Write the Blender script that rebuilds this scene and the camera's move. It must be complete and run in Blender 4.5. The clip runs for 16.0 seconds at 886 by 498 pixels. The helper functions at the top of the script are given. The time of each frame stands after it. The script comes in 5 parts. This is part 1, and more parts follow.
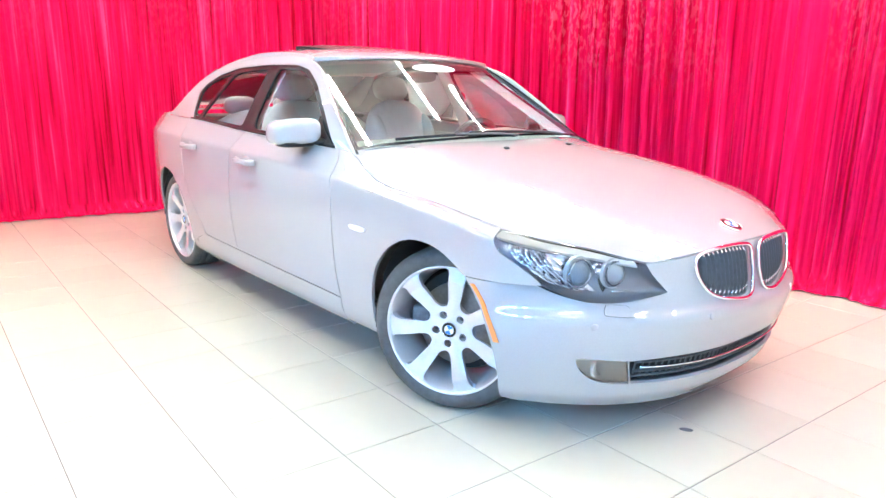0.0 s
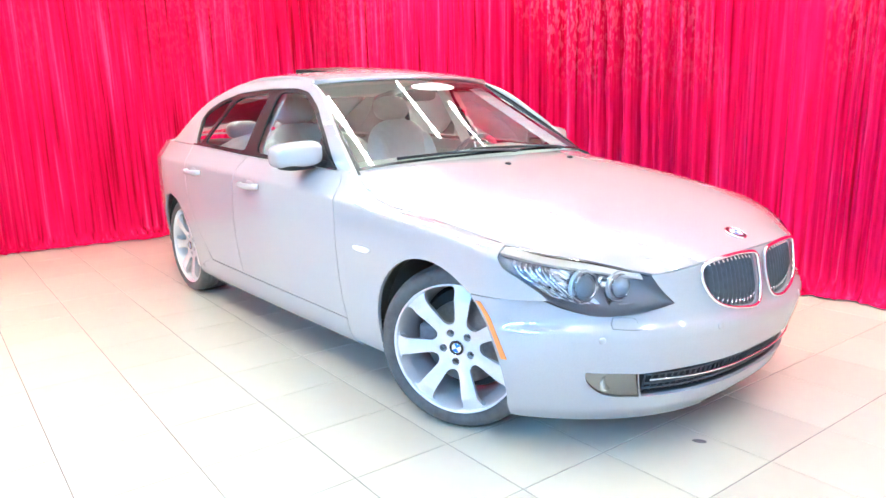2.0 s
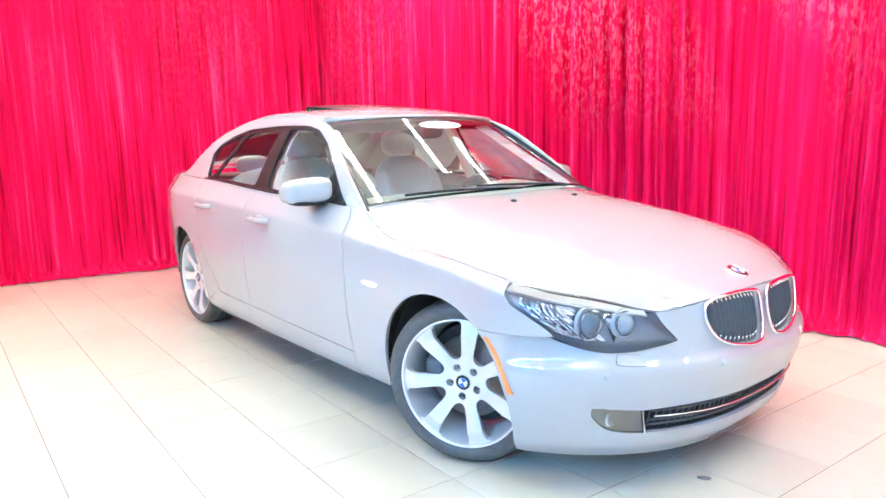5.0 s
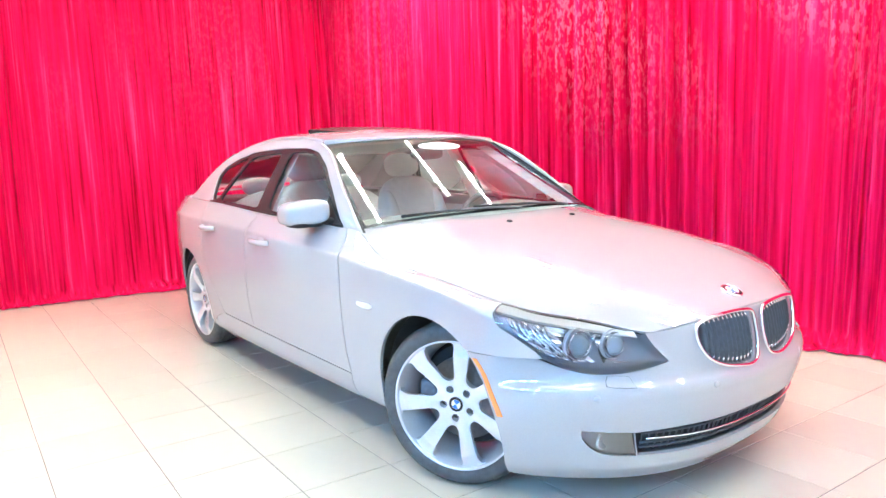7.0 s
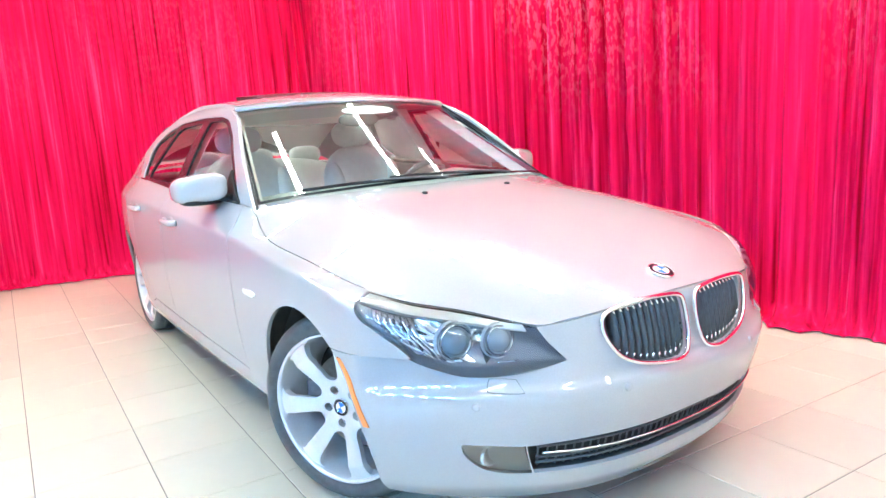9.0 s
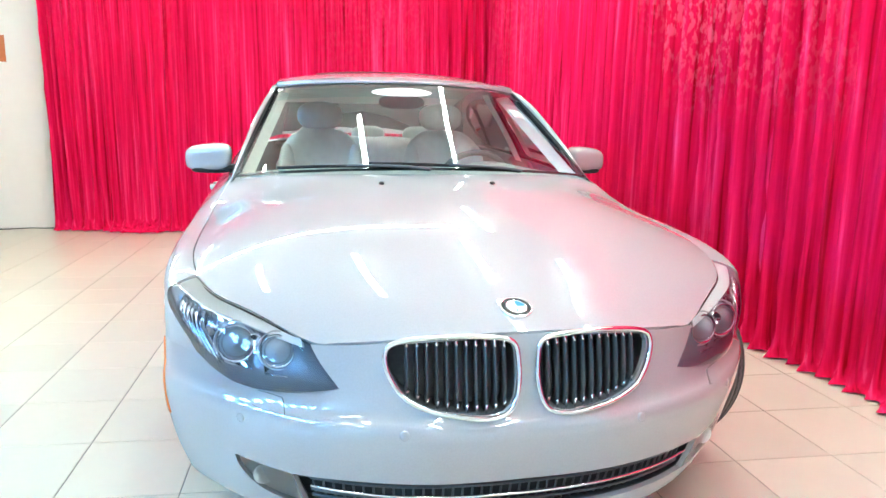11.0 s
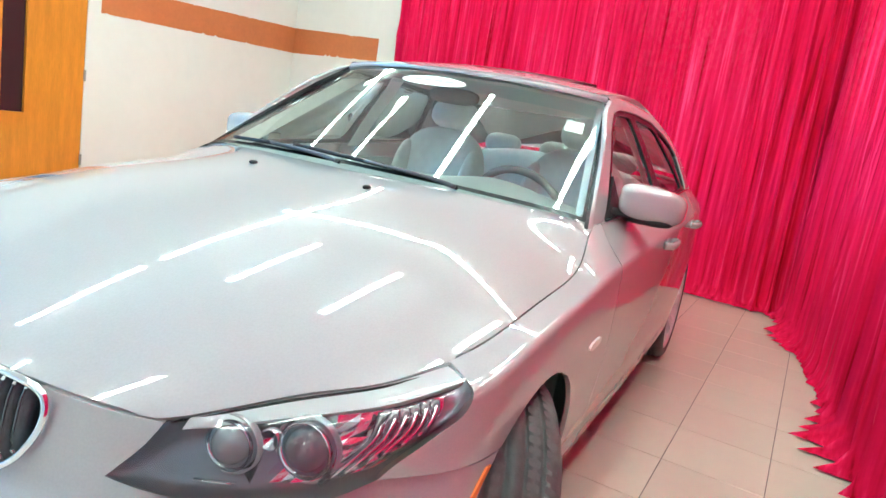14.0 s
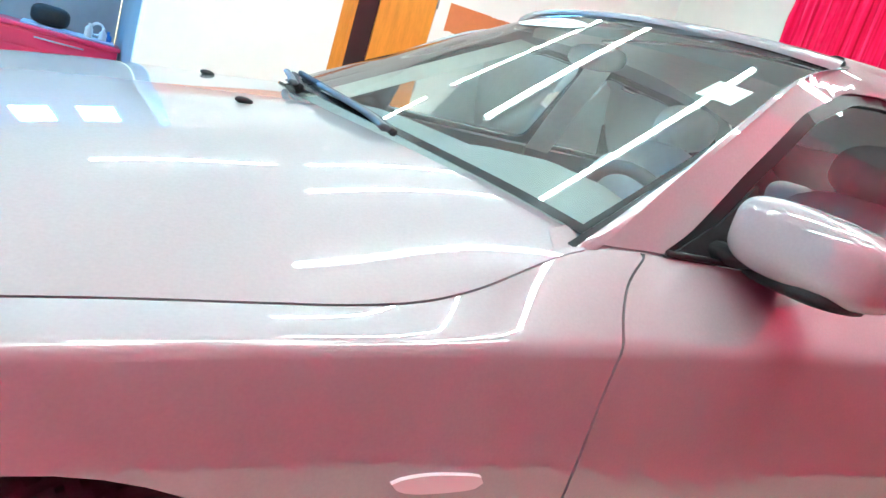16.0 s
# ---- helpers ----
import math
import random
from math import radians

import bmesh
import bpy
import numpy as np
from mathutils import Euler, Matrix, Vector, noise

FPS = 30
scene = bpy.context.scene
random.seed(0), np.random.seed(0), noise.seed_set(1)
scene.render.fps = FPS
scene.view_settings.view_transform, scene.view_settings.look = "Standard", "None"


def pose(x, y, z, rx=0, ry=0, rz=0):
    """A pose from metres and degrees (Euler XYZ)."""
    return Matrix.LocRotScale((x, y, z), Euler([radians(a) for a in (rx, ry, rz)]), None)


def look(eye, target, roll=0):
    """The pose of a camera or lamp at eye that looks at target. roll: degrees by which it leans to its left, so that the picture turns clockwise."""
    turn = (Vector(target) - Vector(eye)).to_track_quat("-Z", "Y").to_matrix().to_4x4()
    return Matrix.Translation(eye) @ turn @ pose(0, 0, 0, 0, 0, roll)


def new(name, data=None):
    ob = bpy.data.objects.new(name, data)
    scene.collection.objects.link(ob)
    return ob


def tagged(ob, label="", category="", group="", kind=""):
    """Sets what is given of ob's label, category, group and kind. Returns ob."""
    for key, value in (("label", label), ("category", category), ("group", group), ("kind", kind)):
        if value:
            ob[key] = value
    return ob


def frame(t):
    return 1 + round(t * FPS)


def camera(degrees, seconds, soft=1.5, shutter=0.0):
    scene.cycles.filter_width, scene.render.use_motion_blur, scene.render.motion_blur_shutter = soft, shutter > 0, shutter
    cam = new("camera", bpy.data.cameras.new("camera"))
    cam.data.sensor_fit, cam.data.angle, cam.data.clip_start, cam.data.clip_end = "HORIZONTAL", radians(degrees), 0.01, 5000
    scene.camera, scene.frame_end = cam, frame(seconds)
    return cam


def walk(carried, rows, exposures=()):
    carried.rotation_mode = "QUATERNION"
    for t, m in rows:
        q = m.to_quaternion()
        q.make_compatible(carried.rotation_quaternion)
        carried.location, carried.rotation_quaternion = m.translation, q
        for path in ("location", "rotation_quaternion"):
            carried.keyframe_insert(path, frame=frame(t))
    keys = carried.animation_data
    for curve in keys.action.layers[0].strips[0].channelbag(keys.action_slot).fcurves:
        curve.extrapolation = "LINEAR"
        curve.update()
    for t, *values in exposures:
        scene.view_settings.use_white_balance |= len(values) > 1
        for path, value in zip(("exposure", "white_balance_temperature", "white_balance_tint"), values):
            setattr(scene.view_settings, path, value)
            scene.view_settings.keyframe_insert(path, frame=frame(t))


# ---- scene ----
cam = camera(66.0, 16.0)
# seconds, eye, target, roll; x runs along the car towards its nose, the origin lies under the front axle
PATH = [
    (0, (1.914, -2.431, 1.23), (0.429, -1.172, 0.773), 0.7),
    (0.5, (1.912, -2.424, 1.229), (0.421, -1.171, 0.773), -0.4),
    (1, (1.913, -2.415, 1.232), (0.415, -1.167, 0.787), -0.7),
    (1.5, (1.914, -2.419, 1.235), (0.413, -1.17, 0.806), -1.2),
    (2, (1.917, -2.421, 1.241), (0.412, -1.171, 0.827), -1.4),
    (2.5, (1.918, -2.432, 1.248), (0.414, -1.177, 0.848), -1.0),
    (3, (1.926, -2.442, 1.257), (0.416, -1.186, 0.879), -0.7),
    (3.5, (1.932, -2.456, 1.255), (0.42, -1.198, 0.894), -0.8),
    (4, (1.938, -2.469, 1.257), (0.421, -1.21, 0.915), -0.7),
    (6.5, (1.962, -2.436, 1.281), (0.425, -1.19, 0.987), -1.9),
    (7, (2.012, -2.389, 1.28), (0.451, -1.169, 1.01), -1.7),
    (7.5, (2.093, -2.372, 1.265), (0.505, -1.182, 1.014), -1.9),
    (8, (2.087, -2.266, 1.232), (0.528, -1.062, 0.88), -2.7),
    (8.5, (2.014, -2.004, 1.215), (0.444, -0.817, 0.859), -0.9),
    (9, (2.014, -1.724, 1.214), (0.395, -0.601, 0.873), -3.3),
    (9.5, (2.151, -1.407, 1.214), (0.422, -0.468, 0.857), -0.2),
    (9.7, (2.196, -1.305, 1.219), (0.441, -0.415, 0.859), -1.5),
    (11.8, (2.281, -0.015, 1.202), (0.331, 0.114, 0.779), 6.6),
    (12, (2.236, 0.118, 1.205), (0.283, 0.177, 0.775), 7.7),
    (12.5, (2.142, 0.477, 1.205), (0.19, 0.23, 0.85), 11.1),
    (13, (1.989, 0.771, 1.191), (0.09, 0.294, 0.783), 7.8),
    (13.5, (1.685, 1.043, 1.201), (-0.157, 0.394, 0.771), 6.5),
    (14, (1.409, 1.279, 1.209), (-0.367, 0.44, 0.831), 9.2),
    (14.5, (1.107, 1.412, 1.209), (-0.559, 0.38, 0.809), 8.6),
    (15, (0.729, 1.49, 1.213), (-0.909, 0.403, 0.847), 10.7),
    (15.5, (0.353, 1.528, 1.172), (-1.042, 0.139, 0.819), 11.5),
    (16, (0.017, 1.495, 1.095), (-0.999, -0.173, 0.663), 17.3),
]
walk(cam, [(t, look(eye, target, roll)) for t, eye, target, roll in PATH],
     [(0, 1.88, 6700, 9), (4, 1.93, 6650, 9), (7, 1.85, 6620, 9), (8.2, 1.85, 6600, 7), (9.5, 1.74, 6450, 2), (11.8, 1.5, 6120, -4), (14, 1.38, 5930, -11), (15.2, 1.38, 5850, -11), (16, 1.5, 5600, -9)])

# ---- world, light, exposure ----
world = bpy.data.worlds.new("world")
scene.world = world
world.use_nodes = True
wn = world.node_tree
sky = wn.nodes.new("ShaderNodeTexSky")
sky.sky_type = "NISHITA"
sky.sun_disc = False
sky.sun_elevation = radians(40)
sky.sun_rotation = radians(200)
wn.nodes["Background"].inputs[1].default_value = 0.12
wn.links.new(sky.outputs[0], wn.nodes["Background"].inputs[0])
TUBE_STRENGTH = 18.0
CEILING, BAY_CEILING = 3.2, 4.7


# ---- materials ----
def mat(name, color, rough=0.5, metal=0.0, coat=0.0, sheen=0.0, emit=None, strength=0.0, spec=0.5):
    m = bpy.data.materials.new(name)
    m.use_nodes = True
    b = m.node_tree.nodes["Principled BSDF"]
    b.inputs["Base Color"].default_value = (*color, 1)
    b.inputs["Roughness"].default_value = rough
    b.inputs["Metallic"].default_value = metal
    b.inputs["Coat Weight"].default_value = coat
    b.inputs["Coat Roughness"].default_value = 0.02
    b.inputs["Sheen Weight"].default_value = sheen
    b.inputs["Specular IOR Level"].default_value = spec
    if emit:
        b.inputs["Emission Color"].default_value = (*emit, 1)
        b.inputs["Emission Strength"].default_value = strength
    return m


def vary(m, scale, amount, detail=4.0, bump=0.0, bump_scale=None, stretch=(1, 1, 1), rough=0.0, island=0.0):
    """Noise in the base colour at two scales, roughness variation and a fine bump."""
    t = m.node_tree
    b = t.nodes["Principled BSDF"]
    co = t.nodes.new("ShaderNodeTexCoord")
    mp = t.nodes.new("ShaderNodeMapping")
    mp.inputs["Scale"].default_value = stretch
    t.links.new(co.outputs["Object"], mp.inputs["Vector"])
    base = tuple(b.inputs["Base Color"].default_value)[:3]
    n1 = t.nodes.new("ShaderNodeTexNoise")
    n1.inputs["Scale"].default_value = scale
    n1.inputs["Detail"].default_value = detail
    n2 = t.nodes.new("ShaderNodeTexNoise")
    n2.inputs["Scale"].default_value = scale * 9
    n2.inputs["Detail"].default_value = 3
    for n in (n1, n2):
        t.links.new(mp.outputs[0], n.inputs["Vector"])
    mix = t.nodes.new("ShaderNodeMix")
    mix.data_type = "FLOAT"
    mix.inputs[0].default_value = 0.35
    t.links.new(n1.outputs[0], mix.inputs[2])
    t.links.new(n2.outputs[0], mix.inputs[3])
    fac = mix.outputs[0]
    if island:
        info = t.nodes.new("ShaderNodeObjectInfo")
        m2 = t.nodes.new("ShaderNodeMix")
        m2.data_type = "FLOAT"
        m2.inputs[0].default_value = island
        t.links.new(fac, m2.inputs[2])
        t.links.new(info.outputs["Random"], m2.inputs[3])
        fac = m2.outputs[0]
    ramp = t.nodes.new("ShaderNodeValToRGB")
    ramp.color_ramp.elements[0].position = 0.25
    ramp.color_ramp.elements[1].position = 0.75
    ramp.color_ramp.elements[0].color = (*[c * (1 - amount) for c in base], 1)
    ramp.color_ramp.elements[1].color = (*[min(1, c * (1 + amount)) for c in base], 1)
    t.links.new(fac, ramp.inputs[0])
    t.links.new(ramp.outputs[0], b.inputs["Base Color"])
    if rough:
        r0 = b.inputs["Roughness"].default_value
        mr = t.nodes.new("ShaderNodeMapRange")
        mr.inputs["To Min"].default_value = max(0, r0 - rough)
        mr.inputs["To Max"].default_value = r0 + rough
        t.links.new(n1.outputs[0], mr.inputs["Value"])
        t.links.new(mr.outputs[0], b.inputs["Roughness"])
    if bump:
        nb = t.nodes.new("ShaderNodeTexNoise")
        nb.inputs["Scale"].default_value = bump_scale or scale * 20
        nb.inputs["Detail"].default_value = 4
        t.links.new(mp.outputs[0], nb.inputs["Vector"])
        bp = t.nodes.new("ShaderNodeBump")
        bp.inputs["Strength"].default_value = bump
        bp.inputs["Distance"].default_value = 0.01
        t.links.new(nb.outputs[0], bp.inputs["Height"])
        t.links.new(bp.outputs[0], b.inputs["Normal"])
    return m


def thin_glass(name, tint, ior=1.5, rough=0.0):
    m = bpy.data.materials.new(name)
    m.use_nodes = True
    t = m.node_tree
    t.nodes.remove(t.nodes["Principled BSDF"])
    tr = t.nodes.new("ShaderNodeBsdfTransparent")
    tr.inputs[0].default_value = (*tint, 1)
    gl = t.nodes.new("ShaderNodeBsdfGlossy")
    gl.inputs["Roughness"].default_value = rough
    fr = t.nodes.new("ShaderNodeFresnel")
    fr.inputs[0].default_value = ior
    mx = t.nodes.new("ShaderNodeMixShader")
    t.links.new(fr.outputs[0], mx.inputs[0])
    t.links.new(tr.outputs[0], mx.inputs[1])
    t.links.new(gl.outputs[0], mx.inputs[2])
    t.links.new(mx.outputs[0], t.nodes["Material Output"].inputs[0])
    return m


PAINT = mat("silver_paint", (0.395, 0.40, 0.41), 0.6, 0.0, coat=1.0, spec=0.0)
PAINT.node_tree.nodes["Principled BSDF"].inputs["Coat IOR"].default_value = 2.2
vary(PAINT, 220, 0.05, detail=2)
BLACK_GLOSS = mat("black_gloss", (0.022, 0.026, 0.028), 0.25, spec=0.25)
BLACK_PLASTIC = vary(mat("black_plastic", (0.024, 0.026, 0.028), 0.5, spec=0.2), 60, 0.3, bump=0.1)
DARK_GAP = mat("dark_cavity", (0.042, 0.047, 0.048), 0.8)
RUBBER = vary(mat("tyre_rubber", (0.088, 0.091, 0.091), 0.58), 40, 0.35, bump=0.15, rough=0.1)
CHROME = mat("chrome", (0.86, 0.87, 0.88), 0.06, 1.0)
SATIN = mat("satin_metal", (0.72, 0.73, 0.75), 0.28, 1.0)
SMOKED = mat("slat_chrome", (0.13, 0.145, 0.155), 0.35, 1.0)
GRILLE = vary(mat("grille_plastic", (0.085, 0.096, 0.105), 0.45), 60, 0.3, bump=0.1)
ALLOY = vary(mat("alloy_silver", (0.74, 0.75, 0.77), 0.3, 0.45, coat=0.5), 120, 0.05)
STEEL = vary(mat("brake_steel", (0.42, 0.42, 0.43), 0.32, 1.0), 60, 0.25)
CAST = vary(mat("cast_iron", (0.22, 0.22, 0.23), 0.6, 0.6), 40, 0.3, bump=0.2)
AMBER = mat("amber_plastic", (0.88, 0.28, 0.08), 0.2, coat=0.6)
RED_LENS = mat("red_lens", (0.5, 0.01, 0.015), 0.12, coat=0.8)
BLUE = mat("badge_blue", (0.05, 0.22, 0.62), 0.2, coat=1.0)
WHITE = mat("badge_white", (0.82, 0.83, 0.85), 0.25, coat=1.0)
STICKER = vary(mat("paper_white", (0.82, 0.82, 0.80), 0.6), 30, 0.04)
INK = mat("print_grey", (0.45, 0.46, 0.48), 0.6)
LEATHER = vary(mat("grey_leather", (0.60, 0.65, 0.635), 0.5), 30, 0.12, bump=0.25, bump_scale=500, rough=0.08)
LEATHER_DARK = vary(mat("dark_leather", (0.09, 0.095, 0.095), 0.5), 30, 0.2, bump=0.2, bump_scale=500)
DASH = vary(mat("dash_plastic", (0.30, 0.33, 0.31), 0.6), 40, 0.15, bump=0.2, bump_scale=600)
TRIM_PALE = vary(mat("pale_trim", (0.80, 0.80, 0.75), 0.7), 40, 0.08, bump=0.1, bump_scale=800)
GLASS = thin_glass("window_glass", (0.93, 1.0, 0.97), 2.15)
GLASS_SIDE = thin_glass("side_glass", (0.86, 0.95, 0.93), 1.55)
GLASS_BAND = thin_glass("shade_band", (0.84, 1.0, 1.0), 2.0)
LENS = thin_glass("lamp_lens", (0.93, 0.95, 0.97), 1.65)
MIRROR = mat("mirror_glass", (0.9, 0.92, 0.93), 0.01, 1.0)
LAMP_SILVER = mat("lamp_reflector", (0.80, 0.82, 0.86), 0.12, 1.0)
LAMP_DARK = mat("lamp_housing", (0.32, 0.35, 0.41), 0.25, 0.3, coat=0.5)

WALL = vary(mat("wall_paint", (0.87, 0.855, 0.82), 0.7), 1.3, 0.035, bump=0.06, bump_scale=140)
BAY_WALL = vary(mat("bay_paint", (0.34, 0.36, 0.38), 0.6), 1.5, 0.1)
CEIL = vary(mat("ceiling_paint", (0.88, 0.88, 0.86), 0.8), 1.0, 0.03)
TILE = vary(mat("floor_tile", (0.61, 0.575, 0.475), 0.33, coat=0.12), 2.0, 0.06, rough=0.06, island=0.35)
GROUT = vary(mat("grout", (0.17, 0.165, 0.155), 0.9), 20, 0.25)
CURTAIN = mat("crimson_velvet", (0.90, 0.006, 0.095), 0.55, sheen=0.06, spec=0.1)


def velvet(m):
    """Crushed velvet: painted upright streaks shade the folds, pale flecks give flattened patches sheen."""
    t = m.node_tree
    b = t.nodes["Principled BSDF"]
    b.inputs["Sheen Tint"].default_value = (1.0, 0.14, 0.38, 1)
    b.inputs["Sheen Roughness"].default_value = 0.35
    co = t.nodes.new("ShaderNodeTexCoord")

    def noise_of(scale, detail, stretch):
        mp = t.nodes.new("ShaderNodeMapping")
        mp.inputs["Scale"].default_value = (1, 1, stretch)
        n = t.nodes.new("ShaderNodeTexNoise")
        n.inputs["Scale"].default_value = scale
        n.inputs["Detail"].default_value = detail
        t.links.new(co.outputs["Object"], mp.inputs["Vector"])
        t.links.new(mp.outputs[0], n.inputs["Vector"])
        return n.outputs[0]

    def between(value, lo, hi, low=0.0, high=1.0):
        r = t.nodes.new("ShaderNodeMapRange")
        for k, v in (("From Min", lo), ("From Max", hi), ("To Min", low), ("To Max", high)):
            r.inputs[k].default_value = v
        t.links.new(value, r.inputs["Value"])
        return r.outputs[0]

    def times(a, c):
        n = t.nodes.new("ShaderNodeMath")
        n.operation = "MULTIPLY"
        t.links.new(a, n.inputs[0])
        t.links.new(c, n.inputs[1])
        return n.outputs[0]
    # dark and pale streaks put fold shade and lit edges into the colour
    fold_shading = noise_of(26.0, 5.0, 0.03)
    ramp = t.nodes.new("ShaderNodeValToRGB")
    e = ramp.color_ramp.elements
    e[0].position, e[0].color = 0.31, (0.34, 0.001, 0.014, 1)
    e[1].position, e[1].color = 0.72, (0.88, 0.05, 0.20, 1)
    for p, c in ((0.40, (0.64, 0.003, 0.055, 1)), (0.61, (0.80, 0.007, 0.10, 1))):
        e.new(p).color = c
    t.links.new(fold_shading, ramp.inputs[0])
    # pale flecks paint the pile's sheen into the colour, stronger towards the top
    sheen_flecks = times(between(noise_of(34.0, 4.0, 0.5), 0.49, 0.58), between(noise_of(1.5, 2.0, 0.35), 0.44, 0.60))
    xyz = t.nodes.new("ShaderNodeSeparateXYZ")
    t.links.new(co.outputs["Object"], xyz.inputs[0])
    sheen_flecks = times(sheen_flecks, between(xyz.outputs[2], 1.2, 2.3, 0.0, 0.6))
    sheen_flecks = times(sheen_flecks, between(xyz.outputs[0], -3.4, -1.6, 0.12, 1.0))
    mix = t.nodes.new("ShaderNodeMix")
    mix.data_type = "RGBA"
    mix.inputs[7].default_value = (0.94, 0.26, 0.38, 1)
    t.links.new(sheen_flecks, mix.inputs[0])
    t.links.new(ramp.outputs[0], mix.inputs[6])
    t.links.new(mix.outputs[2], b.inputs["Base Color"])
    t.links.new(between(fold_shading, 0.54, 0.70, 0.05, 0.25), b.inputs["Specular IOR Level"])
    bp = t.nodes.new("ShaderNodeBump")
    bp.inputs["Strength"].default_value = 0.25
    bp.inputs["Distance"].default_value = 0.01
    t.links.new(noise_of(260.0, 4.0, 0.05), bp.inputs["Height"])
    t.links.new(bp.outputs[0], b.inputs["Normal"])


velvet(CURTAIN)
DOOR_WOOD = vary(mat("orange_oak", (0.72, 0.27, 0.03), 0.35, coat=0.2), 3.0, 0.22, stretch=(5, 5, 0.6), bump=0.05)
STRIPE = vary(mat("copper_stripe", (0.62, 0.20, 0.07), 0.5), 3.0, 0.12)
BROWN = vary(mat("terracotta_floor", (0.54, 0.28, 0.15), 0.35), 4.0, 0.15)
BASE_GREEN = vary(mat("dark_baseboard", (0.05, 0.065, 0.06), 0.5), 12, 0.2)
DOOR_GLASS = mat("dark_wired_glass", (0.03, 0.028, 0.028), 0.12, coat=0.5)
LIGHT_TUBE = mat("tube_light", (1, 1, 1), 0.5, emit=(0.92, 0.98, 0.93), strength=TUBE_STRENGTH)
LIGHT_BODY = mat("lamp_body", (0.75, 0.75, 0.74), 0.5)
DAYLIGHT = mat("daylight_pane", (0.5, 0.6, 0.8), 0.3, emit=(0.16, 0.47, 1.0), strength=26.0)
FAN_GREY = vary(mat("fan_grey", (0.22, 0.25, 0.26), 0.4), 20, 0.2)
CHEST_RED = vary(mat("chest_red", (0.80, 0.02, 0.10), 0.3, coat=0.4), 5, 0.1)


# ---- building helpers ----
from mathutils.geometry import delaunay_2d_cdt


def smooth_all(bm):
    for f in bm.faces:
        f.smooth = True


def part(name, bm, material, parent=None, label="", smooth=True):
    """Links a bmesh as one mesh object, under a thing or a part."""
    if smooth:
        smooth_all(bm)
    me = bpy.data.meshes.new(name)
    exact = bm.verts.layers.float_vector.get("exact")
    normals = []
    if exact is not None and smooth:
        # corners of the skin take the true surface normal, those of turned-in rims their face's
        bm.normal_update()
        for fc in bm.faces:
            skin = all(v[exact].length > 0.5 for v in fc.verts)
            normals += [tuple(v[exact]) if skin else tuple(fc.normal) for v in fc.verts]
    bm.to_mesh(me)
    bm.free()
    if normals:
        me.normals_split_custom_set(normals)
    me.materials.append(material)
    ob = new(name, me)
    if parent is not None:
        ob.parent = parent
        root = parent
        while root.parent is not None:
            root = root.parent
        ob.matrix_parent_inverse = Matrix.Translation(-root.location) if parent is root else Matrix()
    if label:
        ob["label"] = label
    return ob


def thing(name, label, category, at=(0, 0, 0), group="", kind=""):
    ob = new(name)
    ob.empty_display_size = 0.1
    ob.location = at
    return tagged(ob, label, category, group, kind)


def box(bm, x0, x1, y0, y1, z0, z1, bevel=0.0, m=None):
    r = bmesh.ops.create_cube(bm, size=1.0, matrix=Matrix.Translation(((x0 + x1) / 2, (y0 + y1) / 2, (z0 + z1) / 2)) @ Matrix.Diagonal((x1 - x0, y1 - y0, z1 - z0, 1)))
    vs = r["verts"]
    if bevel:
        es = list({e for v in vs for e in v.link_edges})
        r2 = bmesh.ops.bevel(bm, geom=es, offset=bevel, segments=2, profile=0.5, affect="EDGES")
        vs = list({v for f in r2["faces"] for v in f.verts} | {v for v in vs if v.is_valid})
    if m is not None:
        bmesh.ops.transform(bm, matrix=m, verts=vs)
    return vs


def lathe(bm, profile, n=48, m=None, closed=False):
    """Turns a profile of (radius, along) round the z axis."""
    rings = []
    for r, h in profile:
        ring = []
        for i in range(n):
            a = 2 * math.pi * i / n
            p = Vector((r * math.cos(a), r * math.sin(a), h))
            ring.append(bm.verts.new(m @ p if m is not None else p))
        rings.append(ring)
    pairs = list(zip(rings, rings[1:])) + ([(rings[-1], rings[0])] if closed else [])
    for a, b in pairs:
        for i in range(n):
            j = (i + 1) % n
            bm.faces.new((a[i], a[j], b[j], b[i]))
    return rings


def tube(bm, pts, radius, n=8, closed=False, caps=True, flat=1.0):
    """A round bar along points."""
    pts = [Vector(p) for p in pts]
    rings = []
    up = Vector((0, 0, 1))
    for i, p in enumerate(pts):
        a = pts[i - 1] if i or closed else p
        b = pts[(i + 1) % len(pts)] if i + 1 < len(pts) or closed else p
        d = (b - a).normalized()
        side = d.cross(up)
        if side.length < 1e-3:
            side = d.cross(Vector((0, 1, 0)))
        side.normalize()
        top = side.cross(d)
        r = radius[i] if isinstance(radius, (list, tuple)) else radius
        rings.append([bm.verts.new(p + r * (math.cos(2 * math.pi * k / n) * side + flat * math.sin(2 * math.pi * k / n) * top)) for k in range(n)])
    for a, b in list(zip(rings, rings[1:])) + ([(rings[-1], rings[0])] if closed else []):
        for k in range(n):
            j = (k + 1) % n
            bm.faces.new((a[k], a[j], b[j], b[k]))
    if caps and not closed:
        bm.faces.new(rings[0][::-1])
        bm.faces.new(rings[-1])
    return rings


